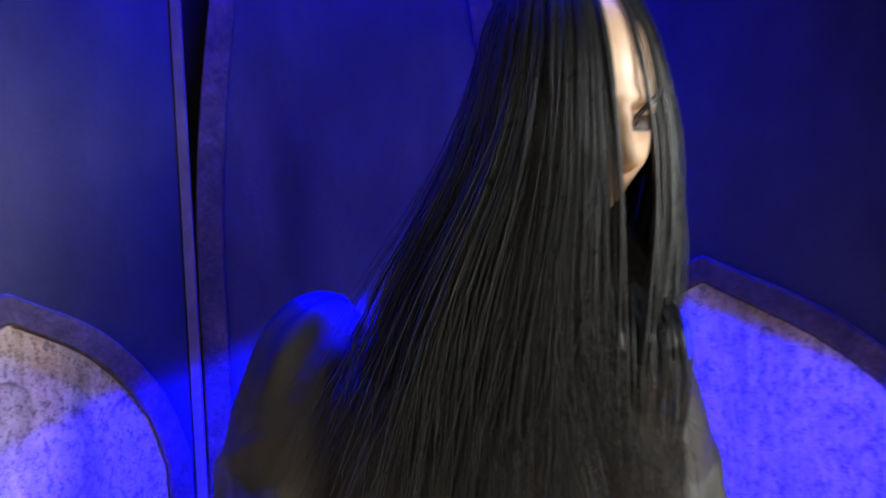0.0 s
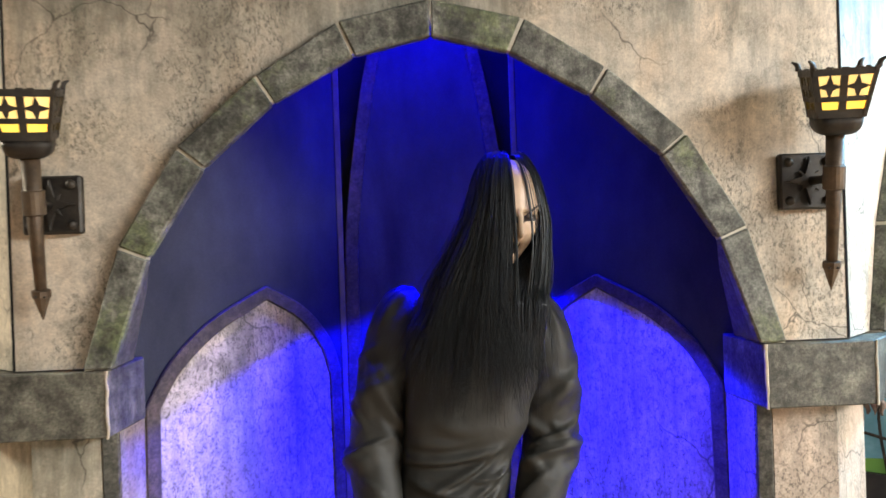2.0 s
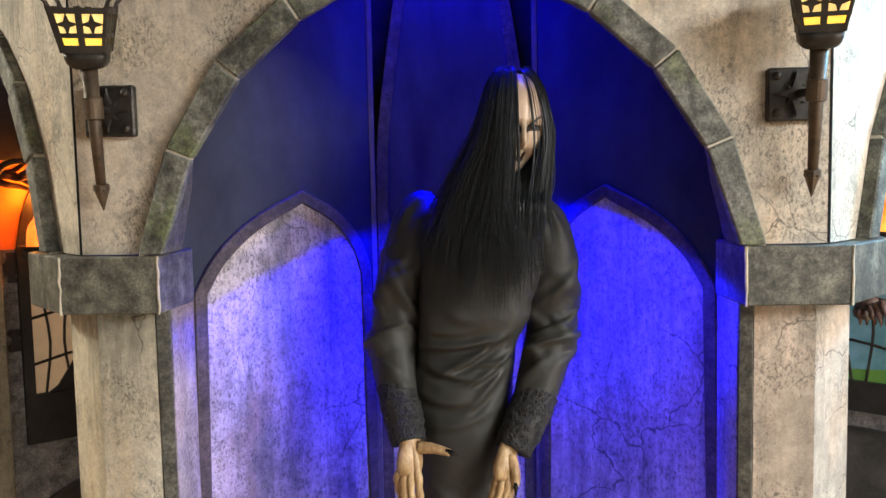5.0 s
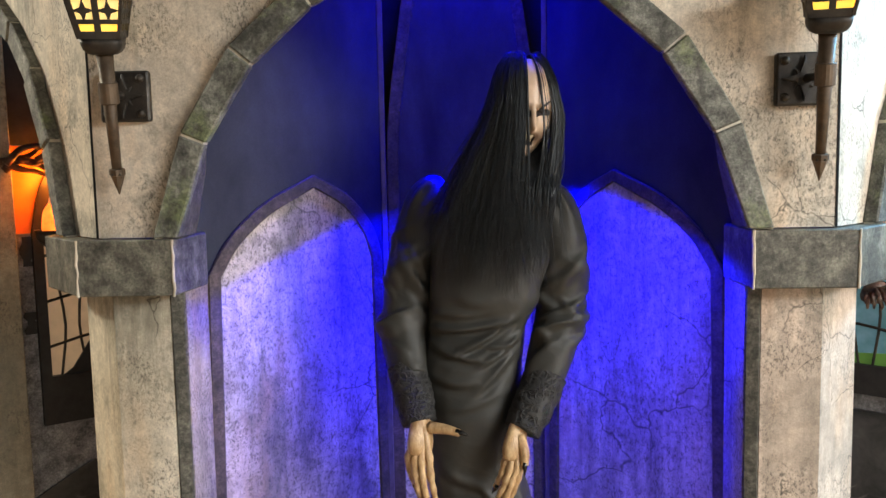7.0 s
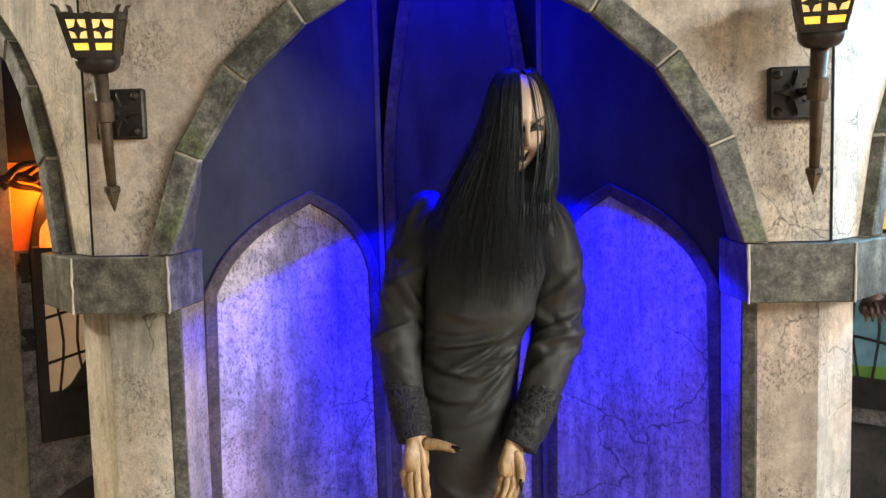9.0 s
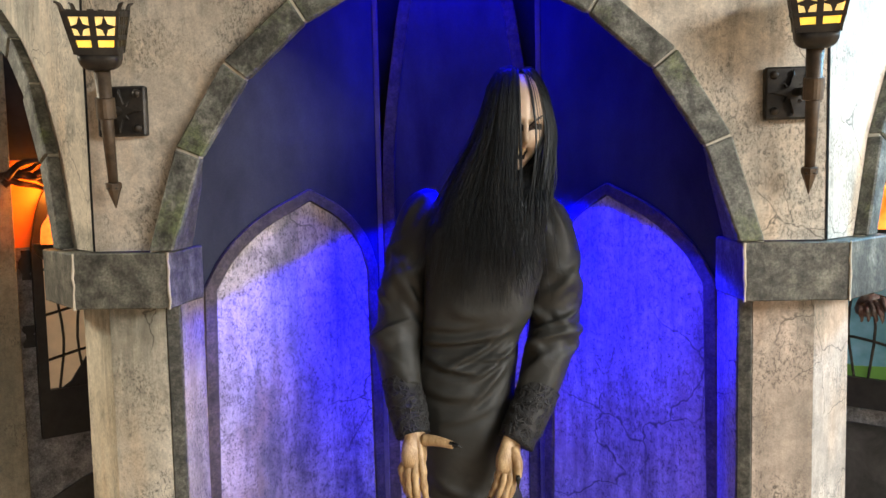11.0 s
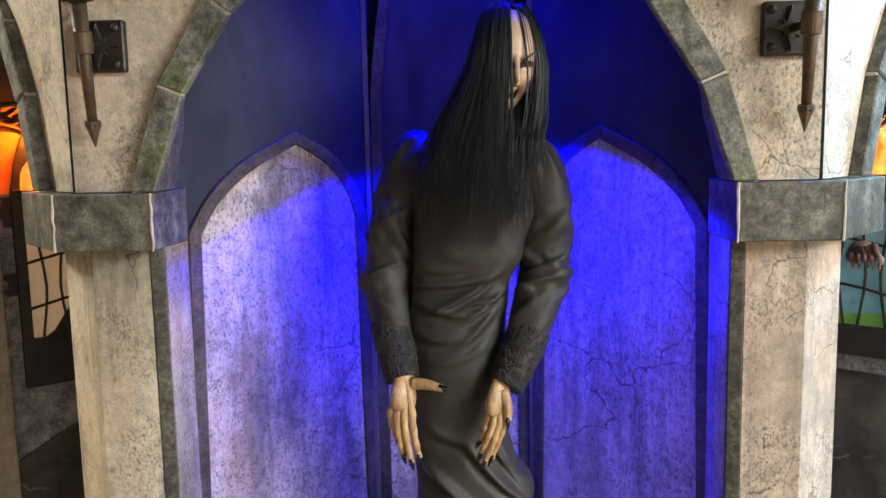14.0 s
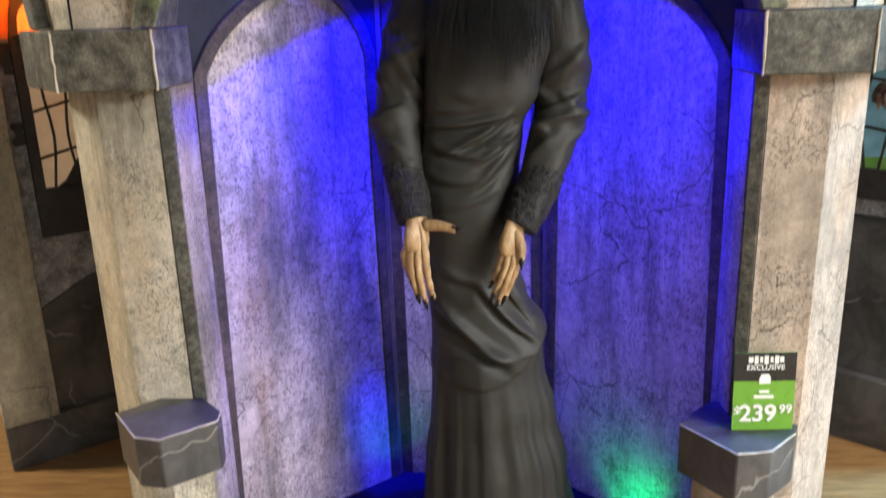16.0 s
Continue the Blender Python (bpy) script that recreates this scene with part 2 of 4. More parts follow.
def prism(points, a, b, plane="xy", bm=None):
    """A closed outline pushed from a to b along the third axis."""
    bm = bm or bmesh.new()
    put = {"xy": lambda u, v, w: (u, v, w), "xz": lambda u, v, w: (u, w, v), "yz": lambda u, v, w: (w, u, v)}[plane]
    lo = [bm.verts.new(put(u, v, a)) for u, v in points]
    hi = [bm.verts.new(put(u, v, b)) for u, v in points]
    bm.faces.new(lo)
    bm.faces.new(hi[::-1])
    for i in range(len(points)):
        j = (i + 1) % len(points)
        bm.faces.new((lo[i], hi[i], hi[j], lo[j]))
    return bm


def box(x0, x1, y0, y1, z0, z1, bm=None):
    return prism([(x0, y0), (x1, y0), (x1, y1), (x0, y1)], z0, z1, "xy", bm)


def band(inner, outer, a, b, plane="xz", bm=None):
    """A strip between two open lines of equally many points, pushed from a to b."""
    bm = bm or bmesh.new()
    put = {"xy": lambda u, v, w: (u, v, w), "xz": lambda u, v, w: (u, w, v)}[plane]
    rows = [[bm.verts.new(put(u, v, w)) for u, v in line] for line, w in ((inner, a), (outer, a), (outer, b), (inner, b))]
    n = len(inner)
    for i in range(n - 1):
        for k in range(4):
            m = (k + 1) % 4
            bm.faces.new((rows[k][i], rows[k][i + 1], rows[m][i + 1], rows[m][i]))
    bm.faces.new([r[0] for r in rows])
    bm.faces.new([r[-1] for r in rows][::-1])
    return bm


def tube(line, radii, sides=10, bm=None, flat=1.0):
    """A closed round rod along a line of points with a radius at each."""
    bm = bm or bmesh.new()
    pts = [Vector(p) for p in line]
    rings, side = [], None
    for i, p in enumerate(pts):
        way = (pts[min(i + 1, len(pts) - 1)] - pts[max(i - 1, 0)]).normalized()
        if side is None:
            side = way.orthogonal().normalized()
        side = (side - way * side.dot(way)).normalized()
        up = way.cross(side)
        rings.append([bm.verts.new(p + (side * math.cos(k * math.tau / sides) + up * flat * math.sin(k * math.tau / sides)) * radii[i]) for k in range(sides)])
    for r, s in zip(rings, rings[1:]):
        for k in range(sides):
            bm.faces.new((r[k], r[(k + 1) % sides], s[(k + 1) % sides], s[k]))
    bm.faces.new(rings[0][::-1])
    bm.faces.new(rings[-1])
    return bm


def curve(points, steps=6):
    """A smooth line through the points (Catmull-Rom)."""
    p = [Vector(q) for q in points]
    p = [p[0] * 2 - p[1], *p, p[-1] * 2 - p[-2]]
    out = []
    for i in range(1, len(p) - 2):
        for k in range(steps):
            t = k / steps
            out.append(0.5 * (2 * p[i] + (p[i + 1] - p[i - 1]) * t + (2 * p[i - 1] - 5 * p[i] + 4 * p[i + 1] - p[i + 2]) * t * t
                              + (3 * p[i] - p[i - 1] - 3 * p[i + 1] + p[i + 2]) * t ** 3))
    return out + [p[-2]]


# ---------------------------------------------------------------- the shop round the display
part("floor", box(-7, 7, -7, 8, FLOOR - 0.1, FLOOR), M_FLOORWOOD)
part("ceiling", box(-7, 7, -7, 8, 3.5, 3.6), M_CEILING)
for nm, b in (("wall_north", (-7.1, 7.1, 8, 8.1)), ("wall_south", (-7.1, 7.1, -7.1, -7)), ("wall_west", (-7.1, -7, -7, 8)), ("wall_east", (7, 7.1, -7, 8))):
    part(nm, box(*b, FLOOR - 0.1, 3.6), M_STORE)
for nm in ("floor", "ceiling", "wall_north", "wall_south", "wall_west", "wall_east"):
    tagged(bpy.data.objects[nm], "warm oak-coloured shop floor" if nm == "floor" else "plain painted shop " + nm.split("_")[0], nm.split("_")[0], kind="structure")
# unseen panels added to match the assumed lamps above the display
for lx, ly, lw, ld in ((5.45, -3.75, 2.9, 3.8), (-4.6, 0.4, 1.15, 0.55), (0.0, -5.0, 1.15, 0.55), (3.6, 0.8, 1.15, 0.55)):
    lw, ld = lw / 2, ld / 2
    t = thing("assumed_ceiling_light", (lx, ly, 3.5), "assumed flat white recessed shop ceiling light panel, out of view", "ceiling light", "shop ceiling lights")
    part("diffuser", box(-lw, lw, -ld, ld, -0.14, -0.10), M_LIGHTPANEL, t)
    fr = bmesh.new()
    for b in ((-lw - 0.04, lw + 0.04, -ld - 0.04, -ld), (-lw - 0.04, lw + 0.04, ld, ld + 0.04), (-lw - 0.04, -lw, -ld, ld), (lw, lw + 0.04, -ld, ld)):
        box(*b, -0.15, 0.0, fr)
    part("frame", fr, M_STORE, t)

# ---------------------------------------------------------------- one bay of the eight-sided display
IN = [(0.0, 1.998), (0.156, 1.961), (0.321, 1.870), (0.463, 1.744), (0.578, 1.567), (0.655, 1.350)]
OUT = [(0.0, 2.072), (0.188, 2.030), (0.356, 1.925), (0.515, 1.786), (0.637, 1.591), (0.712, 1.350)]
HALF = 0.858


def lerp(a, b, t):
    return tuple(x + (y - x) * t for x, y in zip(a, b))


def arch_wall(m, label, name="wall_front", wall=M_WALL):
    top = 2.75
    bm = bmesh.new()
    for s in (1, -1):
        line = [(s * x, z) for x, z in OUT]
        edge = [(0.0, top), (s * 0.25, top), (s * 0.45, top), (s * 0.68, top), (s * HALF, top), (s * HALF, 1.350)]
        band(line, edge, 0.03, 0.052, "xz", bm)
    w = part(name, bm, wall)
    tagged(w, label, "wall", kind="structure")
    w.matrix_world = m
    part("header_board", box(-HALF - 0.004, HALF + 0.004, 0.012, 0.0295, 2.155, 2.75), M_HEADER, w, "plain pale grey board above the wall", 0.002)
    for s in (1, -1):
        part("corner_seam", box(s * (HALF - 0.0035), s * (HALF + 0.0005), 0.0285, 0.035, 1.350, 2.153), M_BLACK, w, "dark seam at the corner")
    bm = bmesh.new()
    for s in (1, -1):
        a = [(s * (x + 0.003), z + 0.003) for x, z in IN]
        b = [(s * (x - 0.002), z - 0.002) for x, z in OUT]
        band(a, b, 0.005, 0.034, "xz", bm)
    part("mortar_bed", bm, M_MORTAR, w, "pale mortar between the arch stones")
    for s in (1, -1):
        for i in range(5):
            g0, g1 = 0.012 if i else 0.008, 0.012 if i < 4 else 0.0
            q = [lerp(IN[i], IN[i + 1], g0), lerp(OUT[i], OUT[i + 1], g0), lerp(OUT[i], OUT[i + 1], 1 - g1), lerp(IN[i], IN[i + 1], 1 - g1)]
            part("arch_stone", prism([(s * x, z) for x, z in q], random.uniform(-0.004, 0.004), 0.032, "xz"), M_STONE, w, bevel=0.004)
    for s in (1, -1):
        # thin dark return, widening from nothing at the joint down to the capital
        (x0, z0), (x1, z1) = IN[4], IN[5]
        bm = bmesh.new()
        flank = [[bm.verts.new((s * (x + d), y, z)) for x, y, z in ((x0, 0.036, z0), (x1, 0.036, z1), (x1, 0.15, z1), (lerp((x0,), (x1,), 0.3)[0], 0.085, z0 + 0.3 * (z1 - z0)))] for d in (0.006, 0.013)]
        bm.faces.new(flank[0])
        bm.faces.new(flank[1][::-1])
        for k in range(4):
            bm.faces.new((flank[0][k], flank[1][k], flank[1][(k + 1) % 4], flank[0][(k + 1) % 4]))
        part("return_strip", bm, M_TRIM, w, "narrow dark return behind the arch foot")
    return w


def column(m, s, shaft, label):
    """The corner column of the bay, on the side s: shaft, capital, worn edges, dark plinth shelf."""
    t = thing("column", m, label, "column", "corner columns of the display")

    def plan(pts):
        return [(s * x, y) for x, y in pts]

    part("shaft", prism(plan([(0.711, 0.080), (0.852, 0.080), (0.987, 0.215), (0.987, 0.42), (0.711, 0.32)]), FLOOR, 1.225), shaft, t)
    part("edge_trim", prism(plan([(0.676, 0.086), (0.709, 0.077), (0.709, 0.098), (0.680, 0.098)]), FLOOR, 1.222), M_TRIM, t, "dark mottled stone edging", 0.003)
    part("reveal", prism(plan([(0.678, 0.10), (0.688, 0.10), (0.686, 0.235), (0.662, 0.235)]), FLOOR, 1.222), M_GOTH, t, "pale plaster inner side")
    part("capital", prism(plan([(0.667, 0.004), (0.900, 0.004), (1.072, 0.182), (1.072, 0.42), (0.712, 0.36), (0.655, 0.20)]), 1.213, 1.347), M_CAP, t, "dark grey mottled stone capital", 0.003)
    for x, y in ((0.667, 0.003), (0.900, 0.003)):
        line = [(s * (x + random.uniform(-0.002, 0.002)), y + random.uniform(-0.001, 0.002), 1.212 + k * 0.0193) for k in range(8)]
        part("worn_edge", tube(line, [0.0030 + random.uniform(-0.0012, 0.0012) for _ in line], 6), M_EDGE, t, "pale worn paper edge")
    return t


def side_panel(m, s, mats):
    """A slanting niche wall with a pointed blind arch: dark wall, frame, inset plaster."""
    ax, ay, bx, by = 0.703, 0.197, 0.246, 0.597
    length = math.hypot(bx - ax, by - ay)
    across = Vector((s * (bx - ax), by - ay, 0)).normalized()
    inward = Vector((0, 0, 1)).cross(across) * (-1 if s < 0 else 1)
    if inward.y < 0:
        inward = -inward
    base = Matrix.Identity(4)
    for r in range(3):
        base[r][0], base[r][1], base[r][2] = across[r], inward[r], (0, 0, 1)[r]
    base.translation = (s * ax, ay, 0)
    w = part("niche_wall", box(-0.055, length, 0.0, 0.02, FLOOR, 2.72), mats[0])
    tagged(w, "dark blue-black painted niche wall with a pointed blind arch", "wall", kind="structure")
    w.matrix_world = m @ base
    k = [Vector((u, v, 0)) for u, v in ((0.046, 1.230), (0.108, 1.325), (0.215, 1.415), (0.369, 1.488), (0.479, 1.428), (0.557, 1.340), (0.591, 1.250))]
    left, right = curve(k[:4], 5), curve(k[3:], 5)
    outer = [(0.020, FLOOR), *[(p.x, p.y) for p in left], *[(p.x, p.y) for p in right[1:]], (length - 0.001, FLOOR)]
    mid = [(0.369, 1.30)] * len(outer)
    inner = []
    for (u, v), c in zip(outer, mid):
        if v <= FLOOR:
            inner.append((u + (0.032 if u < 0.3 else -0.032), v))
        else:
            d = Vector((c[0] - u, c[1] - 0.12 - v)).normalized()
            inner.append((u + d.x * 0.036, v + d.y * 0.036))
    part("arch_frame", band(inner, outer, -0.014, -0.001), mats[1], w, "dull purple-brown stone frame", 0.003)
    part("inset_panel", prism([(u, v) for u, v in inner], -0.006, -0.0015, "xz"), mats[2], w, "worn pale plaster, stained and cracked")
    return w


def bay(m, label, mats=(M_NIGHT, M_FRAME, M_GOTH), sides=(-1, 1)):
    arch_wall(m, label)
    for s in sides:
        side_panel(m, s, mats)


ID = Matrix.Identity(4)
bay(ID, "cracked beige plaster wall with a stone pointed arch")
column(ID, -1, M_SHAFT, "octagonal cracked beige plaster column with a dark stone capital")
column(ID, 1, M_SHAFT2, "octagonal pinkish plaster column with a dark stone capital")

# the narrow back of the niche: black sheet as unlit void, pointed panel with curved ribs
t = part("niche_back", box(-0.30, 0.30, 0.70, 0.72, FLOOR, 2.72), M_BLACK)
tagged(t, "black sheet added for the unlit gap behind the niche panels", "wall", kind="structure")
for s in (-1, 1):
    part("panel_edge", box(s * 0.241 - 0.007, s * 0.241 + 0.007, 0.592, 0.604, FLOOR, 2.60), M_CUT, t, "dull cut edge of the side panel", 0.001)
prof = curve([(0.236, FLOOR, 0), (0.236, 0.9, 0), (0.233, 1.3, 0), (0.229, 1.6, 0), (0.195, 1.88, 0), (0.157, 2.09, 0), (0.08, 2.38, 0)], 6)
bm = bmesh.new()
band([(-p.x, p.y) for p in prof], [(p.x, p.y) for p in prof], 0.622, 0.64, "xz", bm)
t = tagged(part("niche_back_panel", bm, M_NIGHT2), "dark painted pointed panel at the back of the niche", "wall", kind="structure")
for s in (-1, 1):
    part("rib", band([(s * p.x, p.y) for p in prof], [(s * (p.x - 0.036), p.y) for p in prof], 0.608, 0.6215), M_FRAME, t, "dull purple curved rib", 0.002)
part("inset_panel", box(-0.205, 0.205, 0.616, 0.6215, FLOOR, 1.15), M_GOTH, t, "worn pale plaster")
tagged(part("niche_floor", prism([(-0.66, 0.10), (0.66, 0.10), (0.66, 0.22), (0.24, 0.60), (-0.24, 0.60), (-0.66, 0.22)], FLOOR + 0.001, FLOOR + 0.012), M_BLACK), "black floor of the niche", "floor", kind="structure")
# unseen top, added to keep shop light out of the niche
tagged(part("niche_ceiling", box(-0.9, 0.9, 0.08, 0.70, 2.72, 2.75), M_BLACK), "unseen black top added to block light from above the niche", "ceiling", kind="structure")

# ---------------------------------------------------------------- the neighbouring bays
CENTRE = Matrix.Translation((0, 2.101, 0))
for s in (-1, 1):
    turn = CENTRE @ pose(0, 0, 0, 0, 0, 45 * s) @ CENTRE.inverted()
    arch_wall(turn, "plaster wall of the neighbouring bay with a stone pointed arch", "wall_" + ("left" if s < 0 else "right"))

M_GREYWALL = mottled("grey_wall", (0.34, 0.345, 0.36), (0.17, 0.17, 0.18), None, scale=4)
M_PILASTER = plaster("pilaster_plaster", (0.52, 0.46, 0.34), (0.40, 0.35, 0.25), (0.16, 0.15, 0.11), 4.0, 2.2, 0.6)
M_WINDOW_WARM = glow("window_warm", (0.62, 0.42, 0.24), 0.28, (0.50, 0.34, 0.20))
M_WINDOW_COLD = glow("window_cold", (0.10, 0.26, 0.30), 0.2, (0.22, 0.40, 0.50))
M_BOARD = simple("black_board", (0.012, 0.011, 0.012), (0.030, 0.027, 0.026), 12, 0.6)
# colour that holds the orange light falling in the left bay
M_ORANGE = simple("orange_light", (0.75, 0.18, 0.02), (0.85, 0.26, 0.03), 5)
M_SLIME = glow("green_glass", (0.12, 0.26, 0.05), 0.2)
M_BRANCH = simple("dark_branch", (0.03, 0.016, 0.01), (0.09, 0.04, 0.02), 30, 0.45)
M_CLAW = simple("rubber_claw", (0.10, 0.035, 0.03), (0.24, 0.19, 0.16), 30, 0.5, 0, 0.4)


def feature_wall(s):
    """The slanting inner wall of a neighbouring bay. u runs inwards along it, z up."""
    a, b = Vector((s * 1.62, 0.66, 0)), Vector((s * 1.12, 1.075, 0))
    across = (b - a).normalized()
    inward = Vector((-across.y, across.x, 0)) if s < 0 else Vector((across.y, -across.x, 0))
    m = Matrix.Identity(4)
    for r in range(3):
        m[r][0], m[r][1], m[r][2] = across[r], inward[r], (0, 0, 1)[r]
    m.translation = a
    length = (b - a).length
    w = part("inner_wall", box(0, length + 0.4, 0.0, 0.03, FLOOR, 2.75), M_GREYWALL)
    w.matrix_world = m
    tagged(w, "dim grey inner wall of the neighbouring bay", "wall", kind="structure")
    part("base_block", box(-0.02, length + 0.4, -0.05, -0.001, FLOOR, 0.02 if s < 0 else 0.10), M_MARBLE, w, "black marbled base", 0.004)
    part("dark_dado", prism([(0.158, 0.0), (0.9, 0.0), (0.9, 0.68), (0.33, 0.485), (0.158, 0.40)] if s < 0 else [(0.0, 0.1), (0.9, 0.1), (0.9, 0.66), (0.0, 0.66)], -0.012, -0.002, "xz"), M_MARBLE, w, "black marbled panel")
    # window: black pointed frame, glass, crooked bars
    u0, u1, z0, z1, top = 0.240, 0.56, 0.82, 1.30, 1.62
    win = thing("side_window", m, "pointed barred window lit warm from behind" if s < 0 else "pointed barred window lit cyan from behind", "window", "", "structure")
    um = (u0 + u1) / 2
    rise = [(u0, z0), *[(p.x, p.y) for p in curve([(u0, z1, 0), (u0 + 0.03, 1.44, 0), (u0 + 0.085, 1.54, 0), (um, top, 0)], 4)]]
    side = [(u0 - 0.032, z0), *[(p.x, p.y) for p in curve([(u0 - 0.032, z1 + 0.01, 0), (u0, 1.46, 0), (u0 + 0.062, 1.57, 0), (um, top + 0.05, 0)], 4)]]
    bm = bmesh.new()
    band(rise, side, -0.034, -0.002, "xz", bm)
    band([(2 * um - u, v) for u, v in rise], [(2 * um - u, v) for u, v in side], -0.034, -0.002, "xz", bm)
    box(u0 - 0.032, u1 + 0.032, -0.034, -0.002, z0 - (0.165 if s < 0 else 0.10), z0, bm)
    part("window_frame", bm, M_BOARD, win, "black painted wooden frame")
    part("pane", prism(rise + [(2 * um - u, v) for u, v in rise[-2::-1]], -0.010, -0.004, "xz"), M_WINDOW_WARM if s < 0 else M_WINDOW_COLD, win)
    if s > 0:
        part("lower_pane", prism([(u0, z0), (u1, z0), (u1, z0 + 0.06), (um, z0 + 0.035), (u0, z0 + 0.05)], -0.015, -0.011, "xz"), M_SLIME, win, "green glowing pane")
    else:
        part("broken_board", prism([(u0 + 0.01, z0 - 0.02), (u1, z0 - 0.02), (u1, z0 + 0.22), (u0 + 0.13, z0 + 0.11), (u0 + 0.07, z0 + 0.02)], -0.026, -0.016, "xz"), M_BOARD, win, "dark slanted shape across the glass")
    for k in range(1, 5):
        u = u0 + (u1 - u0) * k / 5 - 0.02
        j = 0.010 * (-1) ** k
        part("bar", tube(curve([(u + j, -0.018, z0), (u - j, -0.022, z0 + 0.17), (u + j * 0.6, -0.018, z0 + 0.36), (u - j, -0.02, z1 + 0.13)], 3), [0.0045] * 10, 6), M_IRON, win)
    for k in range(3):
        z = z0 + 0.10 + 0.155 * k
        part("bar", tube(curve([(u0 - 0.01, -0.024, z), (um, -0.027, z + 0.035), (u1 + 0.01, -0.024, z + 0.03)], 3), [0.0055] * 7, 6), M_IRON, win)
    # torn dark paper on the grey strip beside the window
    for z, h in ((1.20, 0.10), (0.97, 0.075)) if s < 0 else ():
        rag = [(0.166 + 0.02 * abs(math.sin(k * 2.3 + z * 7)) + (0.036 if k > 5 else -0.004), z + h * (k / 5 if k < 6 else (11 - k) / 5)) for k in range(12)]
        part("torn_patch", prism(rag, -0.006, -0.002, "xz"), M_BOARD, w, "torn dark paper patch")
    # fire bowl on a wall arm
    uc, zc = 0.272, 1.315
    bowl = thing("fire_bowl", m @ pose(uc, -0.14, zc), "black iron fire bowl with a glowing flame", "fire bowl", "fire bowls")
    bm = bmesh.new()
    rings = [[bm.verts.new((r * math.cos(k * math.tau / 20), r * math.sin(k * math.tau / 20), z)) for k in range(20)]
             for r, z in ((0.012, -0.055), (0.045, -0.045), (0.070, -0.02), (0.078, 0.012), (0.072, 0.012), (0.06, -0.012), (0.01, -0.03))]
    for p, q in zip(rings, rings[1:]):
        for k in range(20):
            bm.faces.new((p[k], p[(k + 1) % 20], q[(k + 1) % 20], q[k]))
    bm.faces.new(rings[0][::-1])
    bm.faces.new(rings[-1])
    part("bowl", bm, M_IRON, bowl, smooth=True)
    part("arm", tube([(0, 0, -0.05), (0, 0.07, -0.075), (0, 0.138, -0.05)], [0.010] * 3, 8), M_IRON, bowl)
    for k in range(7):
        a = k * 2.4
        r = 0.012 + 0.006 * k
        h = (0.15, 0.11, 0.12, 0.085, 0.10, 0.07, 0.08)[k]
        x, y = r * math.cos(a), r * math.sin(a)
        part("flame_tongue", tube(curve([(x, y, -0.015), (x * 1.15 + 0.006, y, h * 0.35), (x * 0.9 - 0.004, y, h * 0.7), (x + 0.008, y, h)], 3),
                                  [0.014, 0.019, 0.021, 0.020, 0.018, 0.016, 0.013, 0.009, 0.005, 0.001], 8), M_FLAME, bowl, smooth=True)
    return w, m


wl, ml = feature_wall(-1)
part("pilaster", box(-0.02, 0.156, -0.06, -0.002, 0.02, 2.2), M_PILASTER, wl, "beige plaster pilaster", 0.003)
# the orange here is light from the bay, given as the panel's colour
part("orange_panel", box(0.158, 0.262, -0.0035, -0.0015, 1.31, 1.60), M_ORANGE, wl, "panel with orange light painted into its colour")
# sheet added to darken the wall that the fire lamp would brighten
part("upper_panel", box(0.158, 0.60, -0.0035, -0.0015, 1.602, 2.6), M_BOARD, wl, "dark brown-black sheet added to darken the upper wall")
br = thing("branch_garland", ml @ pose(0.21, -0.10, 1.575), "dark twisted branch catching orange light", "branch")
for k in range(7):
    a = random.uniform(-0.5, 0.5)
    pts = [(random.uniform(-0.10, 0.02), random.uniform(-0.03, 0.09), random.uniform(-0.06, 0.06))]
    for q in range(4):
        pts.append((pts[-1][0] + 0.045, pts[-1][1] + random.uniform(-0.015, 0.015), pts[-1][2] + random.uniform(-0.03, 0.035) + a * 0.03))
    part("twig", tube(curve(pts, 3), [0.013 - 0.0008 * i for i in range(13)], 7), M_BRANCH, br, smooth=True)
wr, mr = feature_wall(1)
br = thing("branch_garland", mr @ pose(0.18, -0.10, 1.56), "dark red twisted branch catching orange light", "branch")
for k in range(7):
    pts = [(random.uniform(-0.10, 0.02), random.uniform(-0.03, 0.09), random.uniform(-0.06, 0.06))]
    for q in range(4):
        pts.append((pts[-1][0] + 0.05, pts[-1][1] + random.uniform(-0.015, 0.015), pts[-1][2] + random.uniform(-0.035, 0.035)))
    part("twig", tube(curve(pts, 3), [0.014 - 0.0008 * i for i in range(13)], 7), M_BRANCH, br, smooth=True)
bm = bmesh.new()
tube(curve([(0.06, 0.10, -0.04), (0.03, 0.02, -0.02), (0.0, -0.01, 0.0), (-0.03, -0.03, 0.0)], 4), [0.022, 0.022, 0.023, 0.025, 0.027, 0.030, 0.033, 0.036, 0.036, 0.034, 0.031, 0.026, 0.018], 14, bm)
for k in range(5):
    x = -0.050 + k * 0.014
    tube(curve([(x + 0.015, -0.02, 0.012 - 0.006 * k), (x * 1.2, -0.055, 0.022 - 0.008 * k), (x * 1.5 - 0.01, -0.070, -0.010), (x * 1.5 - 0.01, -0.060, -0.048)], 3), [0.012, 0.011, 0.010, 0.013, 0.010, 0.009, 0.011, 0.008, 0.006, 0.003], 8, bm)
for v in bm.verts:
    v.co += Vector((noise.noise(v.co * 45), noise.noise(v.co * 45 + Vector((9, 0, 0))), noise.noise(v.co * 45 + Vector((0, 9, 0))))) * 0.007
cl = part("rubber_claw", bm, M_CLAW, smooth=True)
